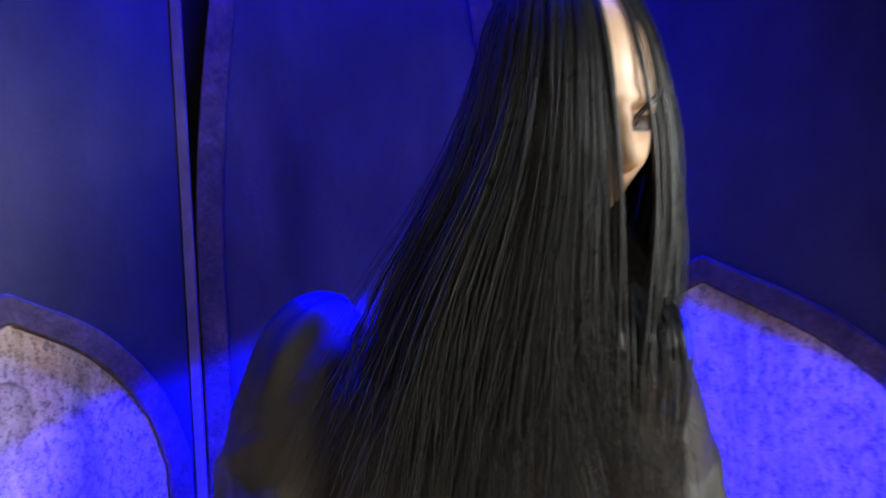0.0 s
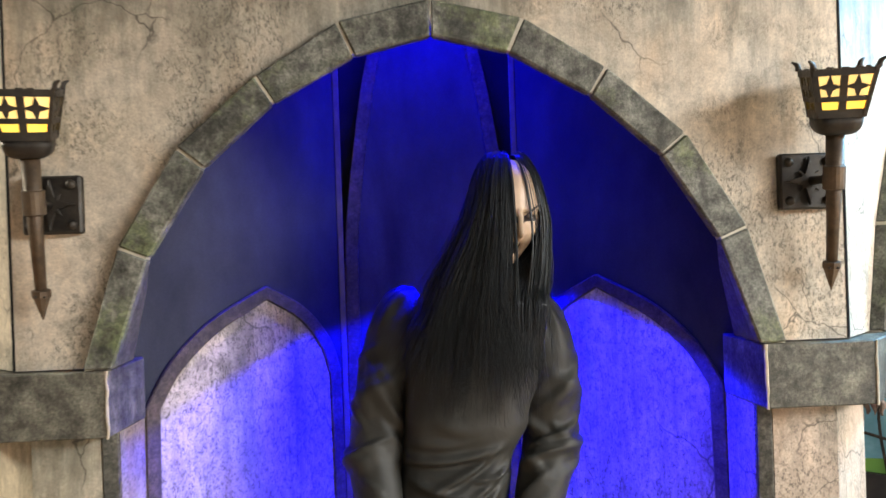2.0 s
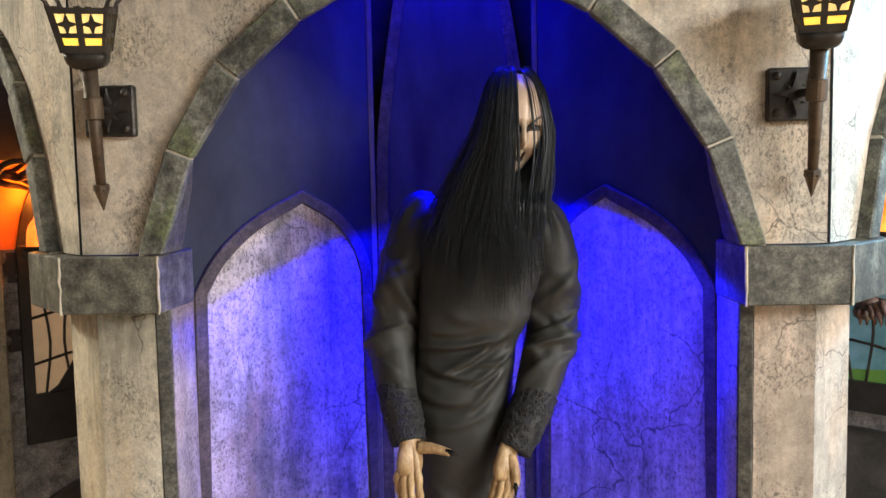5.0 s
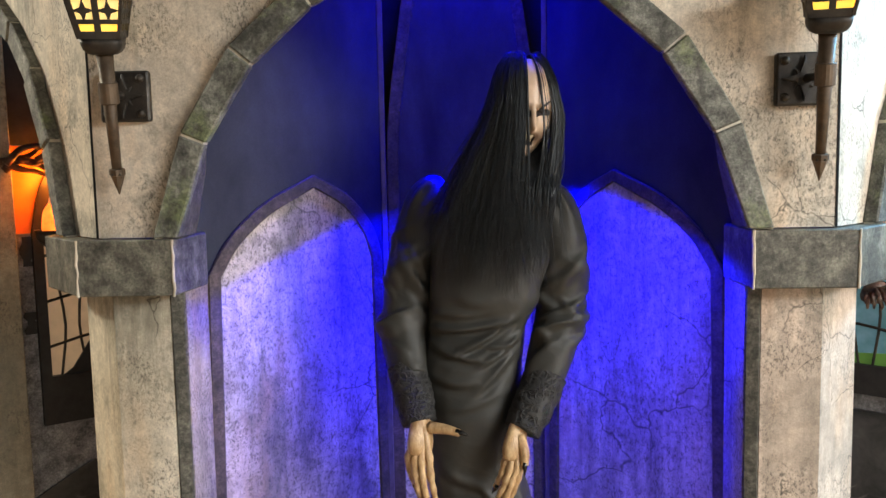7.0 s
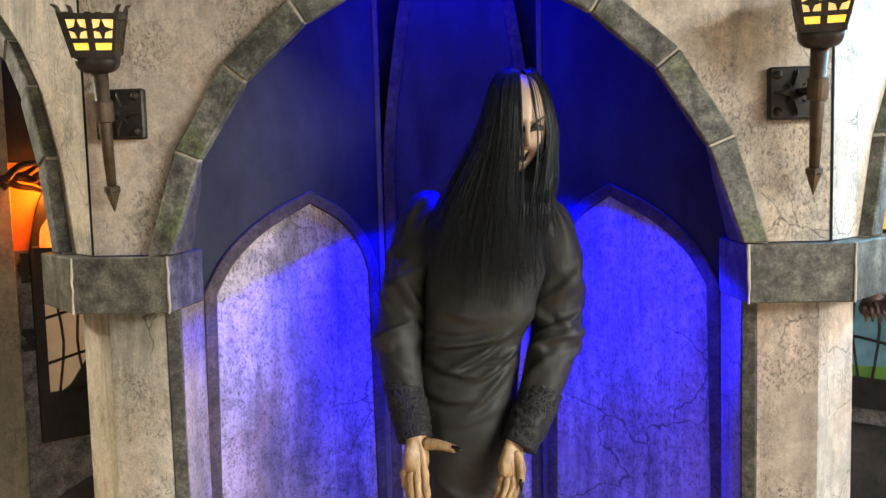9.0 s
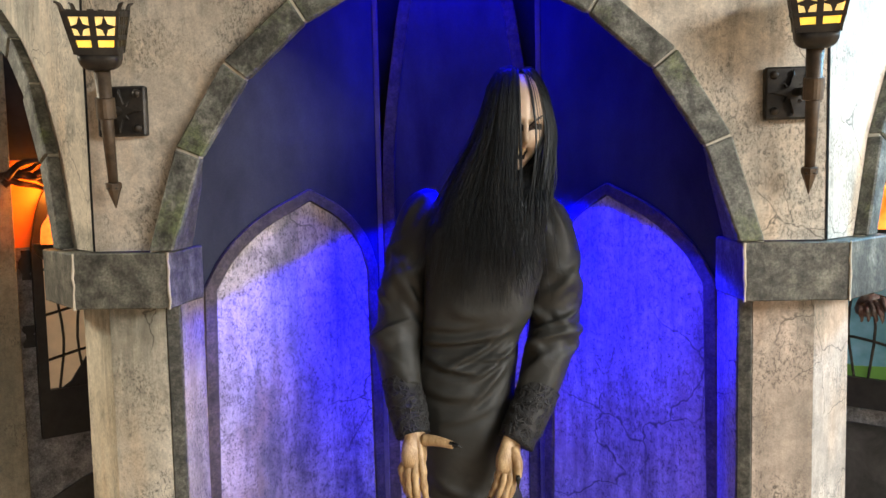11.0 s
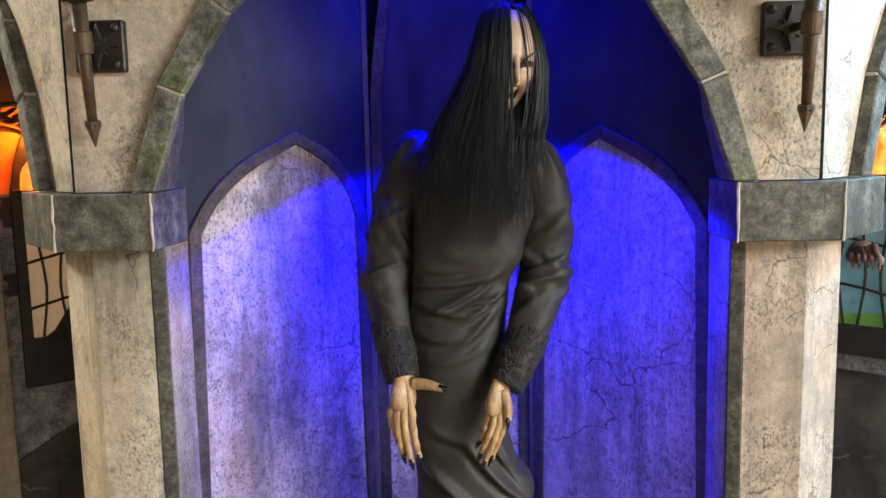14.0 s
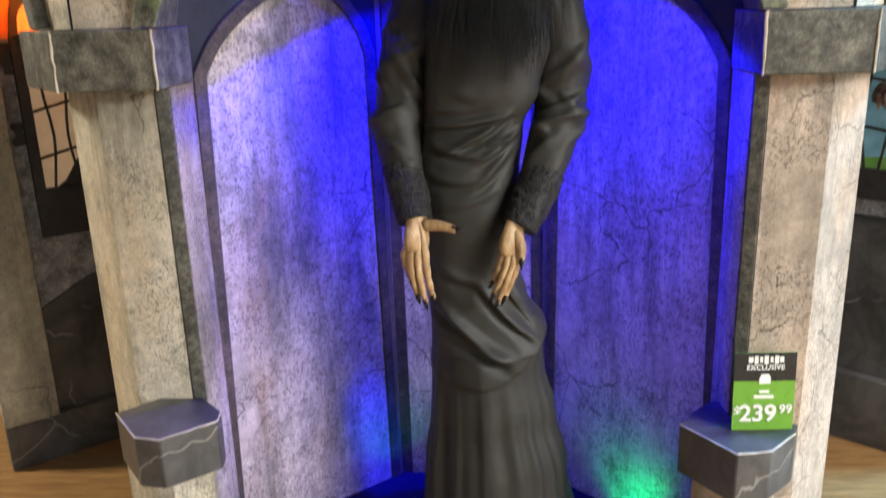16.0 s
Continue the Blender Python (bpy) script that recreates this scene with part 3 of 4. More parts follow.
cl.matrix_world = mr @ pose(0.33, -0.10, 1.08, 0, 0, 10)
tagged(cl, "grey-brown rubber claw prop reaching from the window", "prop")

# ---------------------------------------------------------------- wall torches


def star(r, q, y0, y1, points=4, bm=None):
    pts = []
    for k in range(points * 2):
        a = k * math.pi / points + math.pi / 2
        rad = r if k % 2 == 0 else q
        pts.append((rad * math.cos(a), rad * math.sin(a)))
    return prism(pts, y0, y1, "xz", bm)


def torch(x, s, label):
    t = thing("wall_torch", (x, 0.03, 1.68), label, "wall torch", "pair of wall torches")
    part("wall_plate", box(-0.058, 0.058, -0.022, 0.0, -0.058, 0.058), M_IRON, t, bevel=0.004)
    part("star", star(0.052, 0.013, -0.033, -0.0225), M_IRON, t, bevel=0.002)
    small = part("star", star(0.031, 0.010, -0.030, -0.0225), M_IRON, t, bevel=0.002)
    small.matrix_local = pose(0, 0, 0, 0, 45, 0)
    dome = bmesh.new()
    bmesh.ops.create_icosphere(dome, subdivisions=2, radius=0.010)
    me = finish(dome, M_IRON, smooth=True)
    for rx in (-0.04, 0.04):
        for rz in (-0.04, 0.04):
            part("rivet", me, None, t).location = (rx, -0.023, rz)
    tx = 0.022 if s > 0 else -0.006
    part("arm", tube([(0, -0.02, 0.0), (tx * 0.5, -0.05, 0.0), (tx, -0.085, 0.002)], [0.010, 0.009, 0.010], 10), M_IRON, t, smooth=True)
    lean = Matrix.Translation((tx, -0.085, 0.002)) @ pose(0, 0, 0, 11, 0.5 * s, -14 * s)
    bm = tube([(0, 0, -0.175), (0, 0, -0.06), (0, 0, 0.09)], [0.0108, 0.0138, 0.0185], 16)
    sh = part("shaft", bm, M_RUST, t, "brown rusty tapered shaft", smooth=True)
    sh.matrix_local = lean
    part("collar", tube([(0, 0, -0.024), (0, 0, -0.022), (0, 0, 0.022), (0, 0, 0.024)], [0.019, 0.0215, 0.0215, 0.019], 18), M_RUST, sh, smooth=False)
    part("spike", tube([(0, 0, -0.232), (0, 0, -0.186), (0, 0, -0.185), (0, 0, -0.172), (0, 0, -0.170)], [0.001, 0.0160, 0.0180, 0.0180, 0.011], 8), M_RUST, sh, "brown spear point")
    for rx in (-0.008, 0.008):
        part("stud", me, None, sh).matrix_local = pose(rx, -0.0155, -0.182) @ Matrix.Scale(0.28, 4)
    # basket: four tapered sides, bars, rings, stars and panes
    half = lambda z: 0.039 + (z - 0.118) * 0.185
    bm = bmesh.new()
    loops = []
    for z, r in ((0.084, 0.016), (0.085, 0.026), (0.089, 0.034), (0.096, 0.040), (0.106, 0.0435), (0.119, 0.0445), (0.119, 0.040)):
        ring = []
        for k in range(28):
            a = k * math.tau / 28
            f = r / (abs(math.cos(a)) ** 5 + abs(math.sin(a)) ** 5) ** 0.2
            ring.append(bm.verts.new((f * math.cos(a), f * math.sin(a), z)))
        loops.append(ring)
    for p, q in zip(loops, loops[1:]):
        for k in range(28):
            bm.faces.new((p[k], p[(k + 1) % 28], q[(k + 1) % 28], q[k]))
    bm.faces.new(loops[0][::-1])
    part("cup", bm, M_IRON, sh, "rounded iron cup", smooth=True)
    for z, h in ((0.119, 0.016), (0.150, 0.010), (0.199, 0.013)):
        bm = bmesh.new()
        o = half(z) + 0.003
        for k in range(4):
            q = pose(0, 0, 0, 0, 0, 90 * k)
            b2 = box(-o, o, -o - 0.003, -o + 0.002, z, z + h)
            b2.transform(q)
            me2 = bpy.data.meshes.new("tmp")
            b2.to_mesh(me2)
            bm.from_mesh(me2)
            bpy.data.meshes.remove(me2)
            b2.free()
        part("ring", bm, M_IRON, sh)
    for k in range(4):
        q = pose(0, 0, 0, 0, 0, 90 * k)
        for f, w in ((-1.0, 0.0065), (0.0, 0.0065)):
            bm = bmesh.new()
            lo, hi = half(0.119), half(0.213)
            v = [bm.verts.new(q @ Vector(p)) for p in ((f * lo - w, -lo - 0.004, 0.119), (f * lo + w, -lo - 0.004, 0.119), (f * hi + w, -hi - 0.004, 0.215), (f * hi - w, -hi - 0.004, 0.215),
                                                       (f * lo - w, -lo + 0.003, 0.119), (f * lo + w, -lo + 0.003, 0.119), (f * hi + w, -hi + 0.003, 0.215), (f * hi - w, -hi + 0.003, 0.215))]
            for a in ((0, 1, 2, 3), (7, 6, 5, 4), (0, 4, 5, 1), (1, 5, 6, 2), (2, 6, 7, 3), (3, 7, 4, 0)):
                bm.faces.new([v[i] for i in a])
            part("bar", bm, M_IRON, sh)
        c = q @ Vector((-half(0.213), -half(0.213) - 0.002, 0.211))
        d = q @ Vector((-1, -1, 0)).normalized()
        part("horn", tube(curve([c, c + d * 0.004 + Vector((0, 0, 0.012)), c + d * 0.016 + Vector((0, 0, 0.018))], 3), [0.006, 0.006, 0.005, 0.005, 0.004, 0.003, 0.002], 6), M_IRON, sh, smooth=True)
        tilt = pose(0, 0, 0, 0, 0, 90 * k)
        for f in (-0.5, 0.5):
            st = part("pane_star", star(0.024, 0.0085, -0.002, 0.002, 4), M_IRON, sh)
            st.matrix_local = tilt @ Matrix.Translation((f * half(0.178), -half(0.178) - 0.001, 0.178)) @ pose(0, 0, 0, 9.6, 0, 0)
            s2 = part("pane_star", star(0.019, 0.0085, -0.0016, 0.0016, 4), M_IRON, sh)
            s2.matrix_local = st.matrix_local @ pose(0, 0, 0, 0, 45, 0)
        for z0, z1, mt, nm in ((0.120, 0.152, M_PANE2, "lower_pane"), (0.153, 0.206, M_PANE, "upper_pane")):
            bm = bmesh.new()
            a, b = half(z0) - 0.003, half(z1) - 0.003
            v = [bm.verts.new(q @ Vector(p)) for p in ((-a, -a, z0), (a, -a, z0), (b, -b, z1), (-b, -b, z1))]
            w = [bm.verts.new(q @ Vector(p)) for p in ((-a, -a + 0.003, z0), (a, -a + 0.003, z0), (b, -b + 0.003, z1), (-b, -b + 0.003, z1))]
            bm.faces.new(v)
            bm.faces.new(w[::-1])
            for i in range(4):
                bm.faces.new((v[i], w[i], w[(i + 1) % 4], v[(i + 1) % 4]))
            part(nm, bm, mt, sh, "glowing amber pane")
    return t


torch(-0.764, -1, "rusty iron wall torch with lit amber panes and spear point")
torch(0.770, 1, "dark iron wall torch with lit amber panes and spear point")

# ---------------------------------------------------------------- dark shelves at the foot of the columns


def shelf(outline, at, foot, label):
    """A block with chamfered corners and worn pale front edges, on a plaster foot."""
    t = thing("plinth_shelf", at, label, "plinth", "dark plinths at the columns")
    part("block", prism(outline, -0.135, 0.0), M_MARBLE, t, bevel=0.003)
    part("foot", prism([(x * 0.72, y * 0.72 + 0.018) for x, y in outline], FLOOR - at[2], -0.135), foot, t, "pale plaster foot")
    for (x0, y0), (x1, y1) in zip(outline, outline[1:]):
        if min(y0, y1) < -0.02:
            line = [(x0 + (x1 - x0) * k / 6, y0 + (y1 - y0) * k / 6, random.uniform(-0.0012, 0.0008)) for k in range(7)]
            part("worn_edge", tube(line, [0.0014 + random.uniform(0, 0.0014) for _ in line], 5), M_EDGE, t, "pale worn edge")
    return t


LEFT_TOP = [(-0.142, 0.001), (-0.04, -0.124), (0.025, -0.134), (0.136, -0.043), (0.129, 0.01), (0.004, 0.138)]
RIGHT_TOP = [(-0.148, 0.042), (-0.045, -0.103), (0.038, -0.087), (0.121, -0.005), (0.142, 0.039), (-0.032, 0.173), (-0.097, 0.113)]
shelf(LEFT_TOP, (-0.742, 0.0, 0.405), M_SHAFT, "black marbled many-sided shelf against the beige column")
shelf(RIGHT_TOP, (0.692, 0.0, 0.352), M_SHAFT2, "black marbled many-sided shelf carrying a price sign")

# ---------------------------------------------------------------- price sign
M_SIGNBLACK = simple("sign_black", (0.012, 0.012, 0.012), (0.02, 0.02, 0.02), 30, 0.35, 0, 0)
M_SIGNGREEN = simple("sign_green", (0.14, 0.34, 0.035), (0.16, 0.38, 0.04), 30, 0.35, 0, 0)
M_SIGNWHITE = simple("sign_white", (0.78, 0.78, 0.74), (0.84, 0.84, 0.80), 30, 0.4, 0, 0)


def words(text, size, x, z, parent, mat, name="lettering"):
    c = bpy.data.curves.new("t", "FONT")
    c.body, c.size, c.align_x, c.align_y, c.offset = text, size, "CENTER", "CENTER", size * 0.022
    o = bpy.data.objects.new("t", c)
    scene.collection.objects.link(o)
    bpy.context.view_layer.update()
    me = bpy.data.meshes.new_from_object(o.evaluated_get(bpy.context.evaluated_depsgraph_get()))
    bpy.data.objects.remove(o)
    me.materials.clear()
    me.materials.append(mat)
    ob = part(name, me, None, parent)
    ob.matrix_local = pose(x, -0.0032, z, 90, 0, 0)
    return ob


sg = thing("price_sign", pose(0.737, 0.012, 0.3535, -4, 0, 2), "black and green card price sign standing on the shelf", "sign")
part("card", box(-0.074, 0.074, 0.0, 0.003, 0.0, 0.200), M_SIGNGREEN, sg)
part("black_band", box(-0.074, 0.074, -0.0015, -0.0003, 0.128, 0.200), M_SIGNBLACK, sg, "black band")
for k, (x, w) in enumerate(((-0.036, 0.011), (-0.023, 0.009), (-0.011, 0.007), (0.001, 0.010), (0.014, 0.007), (0.026, 0.010), (0.038, 0.009))):
    part("logo_bar", box(x - w / 2, x + w / 2, -0.003, -0.002, 0.176 - 0.004 * (k % 2), 0.193 - 0.003 * ((k + 1) % 2)), M_SIGNWHITE, sg)
words("EXCLUSIVE", 0.0185, 0.0, 0.163, sg, M_SIGNWHITE)
part("emblem", prism([(-0.013, 0.122), (0.013, 0.122), (0.014, 0.134), (0.009, 0.146), (-0.009, 0.146), (-0.014, 0.134)], -0.0035, -0.002, "xz"), M_SIGNWHITE, sg)
part("text_bar", box(-0.012, 0.012, -0.002, -0.0005, 0.097, 0.104), M_SIGNWHITE, sg)
part("text_bar", box(-0.024, 0.024, -0.002, -0.0005, 0.083, 0.091), M_SIGNWHITE, sg)
words("$", 0.034, -0.0635, 0.050, sg, M_SIGNWHITE)
words("239", 0.060, -0.013, 0.043, sg, M_SIGNWHITE)
words("99", 0.032, 0.0535, 0.054, sg, M_SIGNWHITE)
part("stand", prism([(0.0, 0.0), (0.05, 0.0), (0.0035, 0.12)], -0.01, 0.01, "yz"), M_SIGNBLACK, sg)

# ---------------------------------------------------------------- the draped figure (one mesh)
def satin():
    n = Nodes("black_satin", 0.58)
    c = n.ramp(n.noise(5, 6), (0.35, (0.025, 0.0245, 0.021)), (0.66, (0.034, 0.033, 0.028)))
    n.b.inputs["Specular IOR Level"].default_value = 0.40
    n.bump(n.noise(11, 3, n.mapped((1, 1, 1.4)), 0.5, 0.5), 0.22, 0.02)
    return n.colour(c)


M_SATIN = satin()
def lace():
    """Black lace: a raised flower-like web over a darker ground."""
    n = Nodes("black_lace", 0.7)
    v = n.t.nodes.new("ShaderNodeTexVoronoi")
    v.feature = "DISTANCE_TO_EDGE"
    v.inputs["Scale"].default_value = 62
    n.link(n.co, v.inputs["Vector"])
    web = n.ramp(v.outputs["Distance"], (0.04, 1.0), (0.16, 0.0))
    vine = n.ramp(n.noise(30, 5, None, 0.6, 1.5), (0.46, 0.0), (0.56, 1.0))
    h = n.math("MAXIMUM", web, vine)
    n.bump(h, 0.8, 0.004)
    return n.colour(n.mix(h, (0.004, 0.004, 0.004), (0.020, 0.019, 0.018)))


M_LACE = lace()
M_SKIN = simple("painted_latex", (0.30, 0.17, 0.07), (0.58, 0.40, 0.21), 30, 0.45, 0, 0.6, (2.2, 2.2, 0.8))
M_FACE = simple("pale_latex", (0.52, 0.37, 0.25), (0.66, 0.50, 0.36), 20, 0.42, 0, 0.1)
# near-black colour of the eye sockets, mouth, eyes and brows
M_DARK = simple("dark_features", (0.012, 0.009, 0.008), (0.035, 0.022, 0.018), 40, 0.5)
M_NAIL = simple("black_nail", (0.006, 0.006, 0.006), (0.012, 0.012, 0.012), 40, 0.15, 0, 0)
M_HAIR = simple("black_hair", (0.016, 0.019, 0.022), (0.028, 0.032, 0.035), 60, 0.34, 0, 0)
M_HAIR.node_tree.nodes["Principled BSDF"].inputs["Specular IOR Level"].default_value = 0.28
M_TOOTH = simple("teeth", (0.55, 0.45, 0.28), (0.65, 0.56, 0.38), 60, 0.3, 0, 0)
FIG = [M_SATIN, M_LACE, M_SKIN, M_FACE, M_DARK, M_NAIL, M_HAIR, M_TOOTH]
fig = bmesh.new()


def stamp(bm, index, smooth=True):
    """Add a finished piece to the figure's one mesh, in the given material."""
    bmesh.ops.recalc_face_normals(bm, faces=list(bm.faces))
    for f in bm.faces:
        f.material_index, f.smooth = index, smooth
    me = bpy.data.meshes.new("tmp")
    bm.to_mesh(me)
    bm.free()
    fig.from_mesh(me)
    bpy.data.meshes.remove(me)


def interp(rows, z):
    for a, b in zip(rows, rows[1:]):
        if (a[0] - z) * (b[0] - z) <= 0:
            t = (z - a[0]) / (b[0] - a[0])
            t = t * t * (3 - 2 * t)
            return [p + (q - p) * t for p, q in zip(a[1:], b[1:])]
    return list(rows[-1][1:])


# gown: height, middle x, middle y, half width, half depth
ROWS = [(1.475, 0.085, 0.235, 0.052, 0.050), (1.452, 0.083, 0.240, 0.085, 0.060), (1.430, 0.082, 0.258, 0.140, 0.072), (1.38, 0.082, 0.250, 0.165, 0.092), (1.28, 0.078, 0.240, 0.160, 0.108),
        (1.18, 0.060, 0.235, 0.146, 0.112), (1.08, 0.035, 0.235, 0.128, 0.100), (0.98, 0.020, 0.235, 0.136, 0.110), (0.86, 0.021, 0.235, 0.137, 0.120), (0.72, 0.022, 0.235, 0.124, 0.115),
        (0.64, 0.038, 0.235, 0.128, 0.116), (0.565, 0.054, 0.235, 0.140, 0.120), (0.50, 0.062, 0.235, 0.150, 0.124), (0.44, 0.060, 0.235, 0.154, 0.126), (0.30, 0.070, 0.238, 0.172, 0.140),
        (0.125, 0.080, 0.242, 0.200, 0.165), (FLOOR + 0.02, 0.090, 0.245, 0.238, 0.20)]
# the slanting lower edge of the gown's upper layer: x, height
HEM = [(-0.20, 0.455, 0), (-0.09, 0.436, 0), (-0.03, 0.422, 0), (0.06, 0.414, 0), (0.118, 0.438, 0), (0.177, 0.494, 0), (0.215, 0.556, 0), (0.30, 0.60, 0)]
HEM = [(p.x, p.y) for p in curve(HEM, 6)]
# drawn folds on the front: from (x, z) to (x, z), height, breadth
FOLDS = [((-0.11, 1.100), (0.14, 1.128), 0.016, 0.010), ((-0.04, 1.030), (0.14, 1.135), 0.015, 0.009), ((0.030, 1.000), (0.170, 1.105), 0.013, 0.008),
         ((0.05, 1.055), (0.165, 1.085), 0.009, 0.006), ((-0.09, 1.068), (0.06, 1.024), 0.012, 0.010), ((-0.09, 0.985), (0.05, 0.970), 0.009, 0.012), ((-0.02, 1.19), (0.10, 1.17), 0.005, 0.016),
         ((-0.10, 1.145), (0.10, 1.150), 0.006, 0.010), ((0.02, 0.93), (0.14, 1.06), 0.009, 0.010), ((-0.06, 0.90), (0.10, 0.945), 0.006, 0.012),
         ((-0.085, 0.668), (0.15, 0.468), 0.024, 0.015), ((-0.07, 0.585), (0.17, 0.490), 0.013, 0.012), ((0.04, 0.705), (0.20, 0.535), 0.016, 0.011),
         ((0.09, 0.735), (0.212, 0.555), 0.014, 0.009), ((0.13, 0.70), (0.214, 0.57), 0.010, 0.007), ((-0.07, 0.76), (0.06, 0.70), 0.009, 0.014)]


def drape(x, z):
    h = 0.0
    for (x0, z0), (x1, z1), amp, w in FOLDS:
        dx, dz = x1 - x0, z1 - z0
        ll = dx * dx + dz * dz
        t = ((x - x0) * dx + (z - z0) * dz) / ll
        if -0.3 < t < 1.3:
            sag = 0.012 * math.sin(math.pi * max(0, min(1, t)))
            d = ((x - x0) * dz - (z + sag - z0) * dx) / math.sqrt(ll)
            fade = math.exp(-((t - 0.5) / 0.42) ** 4)
            h += amp * fade * (math.exp(-(d / w) ** 2) - 0.7 * math.exp(-((d - 1.5 * w) / w) ** 2))
    return h


bm = bmesh.new()
N, rings = 150, []
for i in range(270):
    z = 1.475 - (1.475 - FLOOR - 0.014) * i / 269
    cx, cy, rx, ry = interp(ROWS, z)
    low = max(0.0, min(1.0, (0.50 - z) / 0.25))
    ring = []
    for k in range(N):
        a = k * math.tau / N
        ux, uy = math.cos(a), math.sin(a)
        fold = 0.075 * low * (0.5 - abs(math.sin(a * 4.5 + 1.3 * math.sin(a * 3) + 0.8 * (0.4 - z))) ** 0.7) + 0.022 * low * math.sin(a * 23 + 3 * math.sin(a * 2))
        fold += 0.045 * noise.noise((ux * 1.6 + 4, uy * 1.6, z * 4.0)) + 0.012 * noise.noise((ux * 4, uy * 4, z * 10))
        if z > 1.40:
            fold *= 0.4
        p = 0.82 if 0.5 < z < 1.4 else 1.0
        x = cx + rx * (1 + fold) * math.copysign(abs(ux) ** p, ux)
        y = cy + ry * (1 + fold) * math.copysign(abs(uy) ** p, uy)
        zh = HEM[0][1]
        for (xa, za), (xb, zb) in zip(HEM, HEM[1:]):
            if xa <= x <= xb:
                zh = za + (zb - za) * (x - xa) / (xb - xa)
        puff = 0.024 * max(0.0, min(1.0, (z - zh) / 0.007)) * math.exp(-(max(0.0, z - zh) / 0.10) ** 2)
        puff *= max(0.12, min(1.0, (x + 0.09) / 0.14))
        x, y = x + puff * ux, y + puff * uy
        if uy < 0 and z > zh:
            y -= drape(x, z) * min(1.0, -uy * 2.5)
        ring.append(bm.verts.new((x, y, z)))
    rings.append(ring)
for r, q in zip(rings, rings[1:]):
    for k in range(N):
        bm.faces.new((r[k], r[(k + 1) % N], q[(k + 1) % N], q[k]))
bm.faces.new(rings[0])
bm.faces.new(rings[-1][::-1])
stamp(bm, 0)


def limb(points, radii, index, wrinkle=0.0, sides=64, steps=20, seed=0.0, squash=1.0):
    """A cloth tube with sharp slanting creases, closest at the elbow; wrinkle is their height in metres."""
    rnd = random.Random(int(seed * 10) + 3)
    line = curve(points, steps)
    rr = [v.x for v in curve([(r, 0, 0) for r in radii], steps)]
    bm = tube(line, rr, sides, flat=squash)
    folds = []
    for k in range(19):
        mid = rnd.choice((rnd.gauss(0.66, 0.07), rnd.gauss(0.66, 0.10), rnd.gauss(0.46, 0.05), rnd.uniform(0.42, 0.95)))
        folds.append((mid, rnd.uniform(-math.pi, 0.4), rnd.uniform(0.6, 1.5), rnd.choice((-1, 1)) * rnd.uniform(0.03, 0.11), rnd.uniform(0.4, 1.0), rnd.uniform(0.016, 0.040)))
    n = len(line)
    for i, v in enumerate(list(bm.verts)[:n * sides]):
        c = line[i // sides]
        d = v.co - c
        s, th = (i // sides) / n, math.atan2(d.y, d.x)
        h = 0.0
        for mid, a, long, slant, amp, wide in folds:
            u = (th - a + math.pi) % math.tau - math.pi
            e = s - mid - slant * u
            if abs(u) < long and -wide < e < 2.2 * wide:
                h += amp * math.cos(u / long * math.pi / 2) * (1 + e / wide if e < 0 else 1 - e / (2.2 * wide))
        h = 1.15 * math.tanh(h / 1.15)
        gather = 0.0045 * math.sin(th * 9 + seed) * math.exp(-((s - 0.16) / 0.10) ** 2) if wrinkle > 0.01 else 0.0
        flat = gather / 0.8 + 0.010 * noise.noise(Vector((th * 0.8, s * 4.0, seed)))
        v.co = c + d.normalized() * (d.length + wrinkle * (h - 0.4) * max(0.15, min(1.0, (s - 0.30) / 0.18)) + flat * min(0.8, wrinkle * 100))
    stamp(bm, index)


# sleeves and lace cuffs
limb([(-0.030, 0.272, 1.452), (-0.080, 0.270, 1.412), (-0.116, 0.258, 1.30), (-0.142, 0.240, 1.17), (-0.150, 0.212, 1.07), (-0.133, 0.160, 0.975)], [0.036, 0.060, 0.066, 0.066, 0.066, 0.055], 0, 0.021, seed=2)
limb([(-0.142, 0.172, 1.000), (-0.126, 0.142, 0.945), (-0.105, 0.106, 0.872)], [0.051, 0.050, 0.045], 1, 0.004, seed=3)
limb([(0.190, 0.262, 1.440), (0.238, 0.252, 1.385), (0.256, 0.242, 1.28), (0.254, 0.232, 1.15), (0.238, 0.205, 1.06), (0.198, 0.160, 0.955)], [0.040, 0.062, 0.068, 0.067, 0.067, 0.057], 0, 0.021, seed=5)
limb([(0.212, 0.170, 0.975), (0.186, 0.142, 0.925), (0.146, 0.106, 0.852)], [0.053, 0.053, 0.048], 1, 0.004, seed=6)


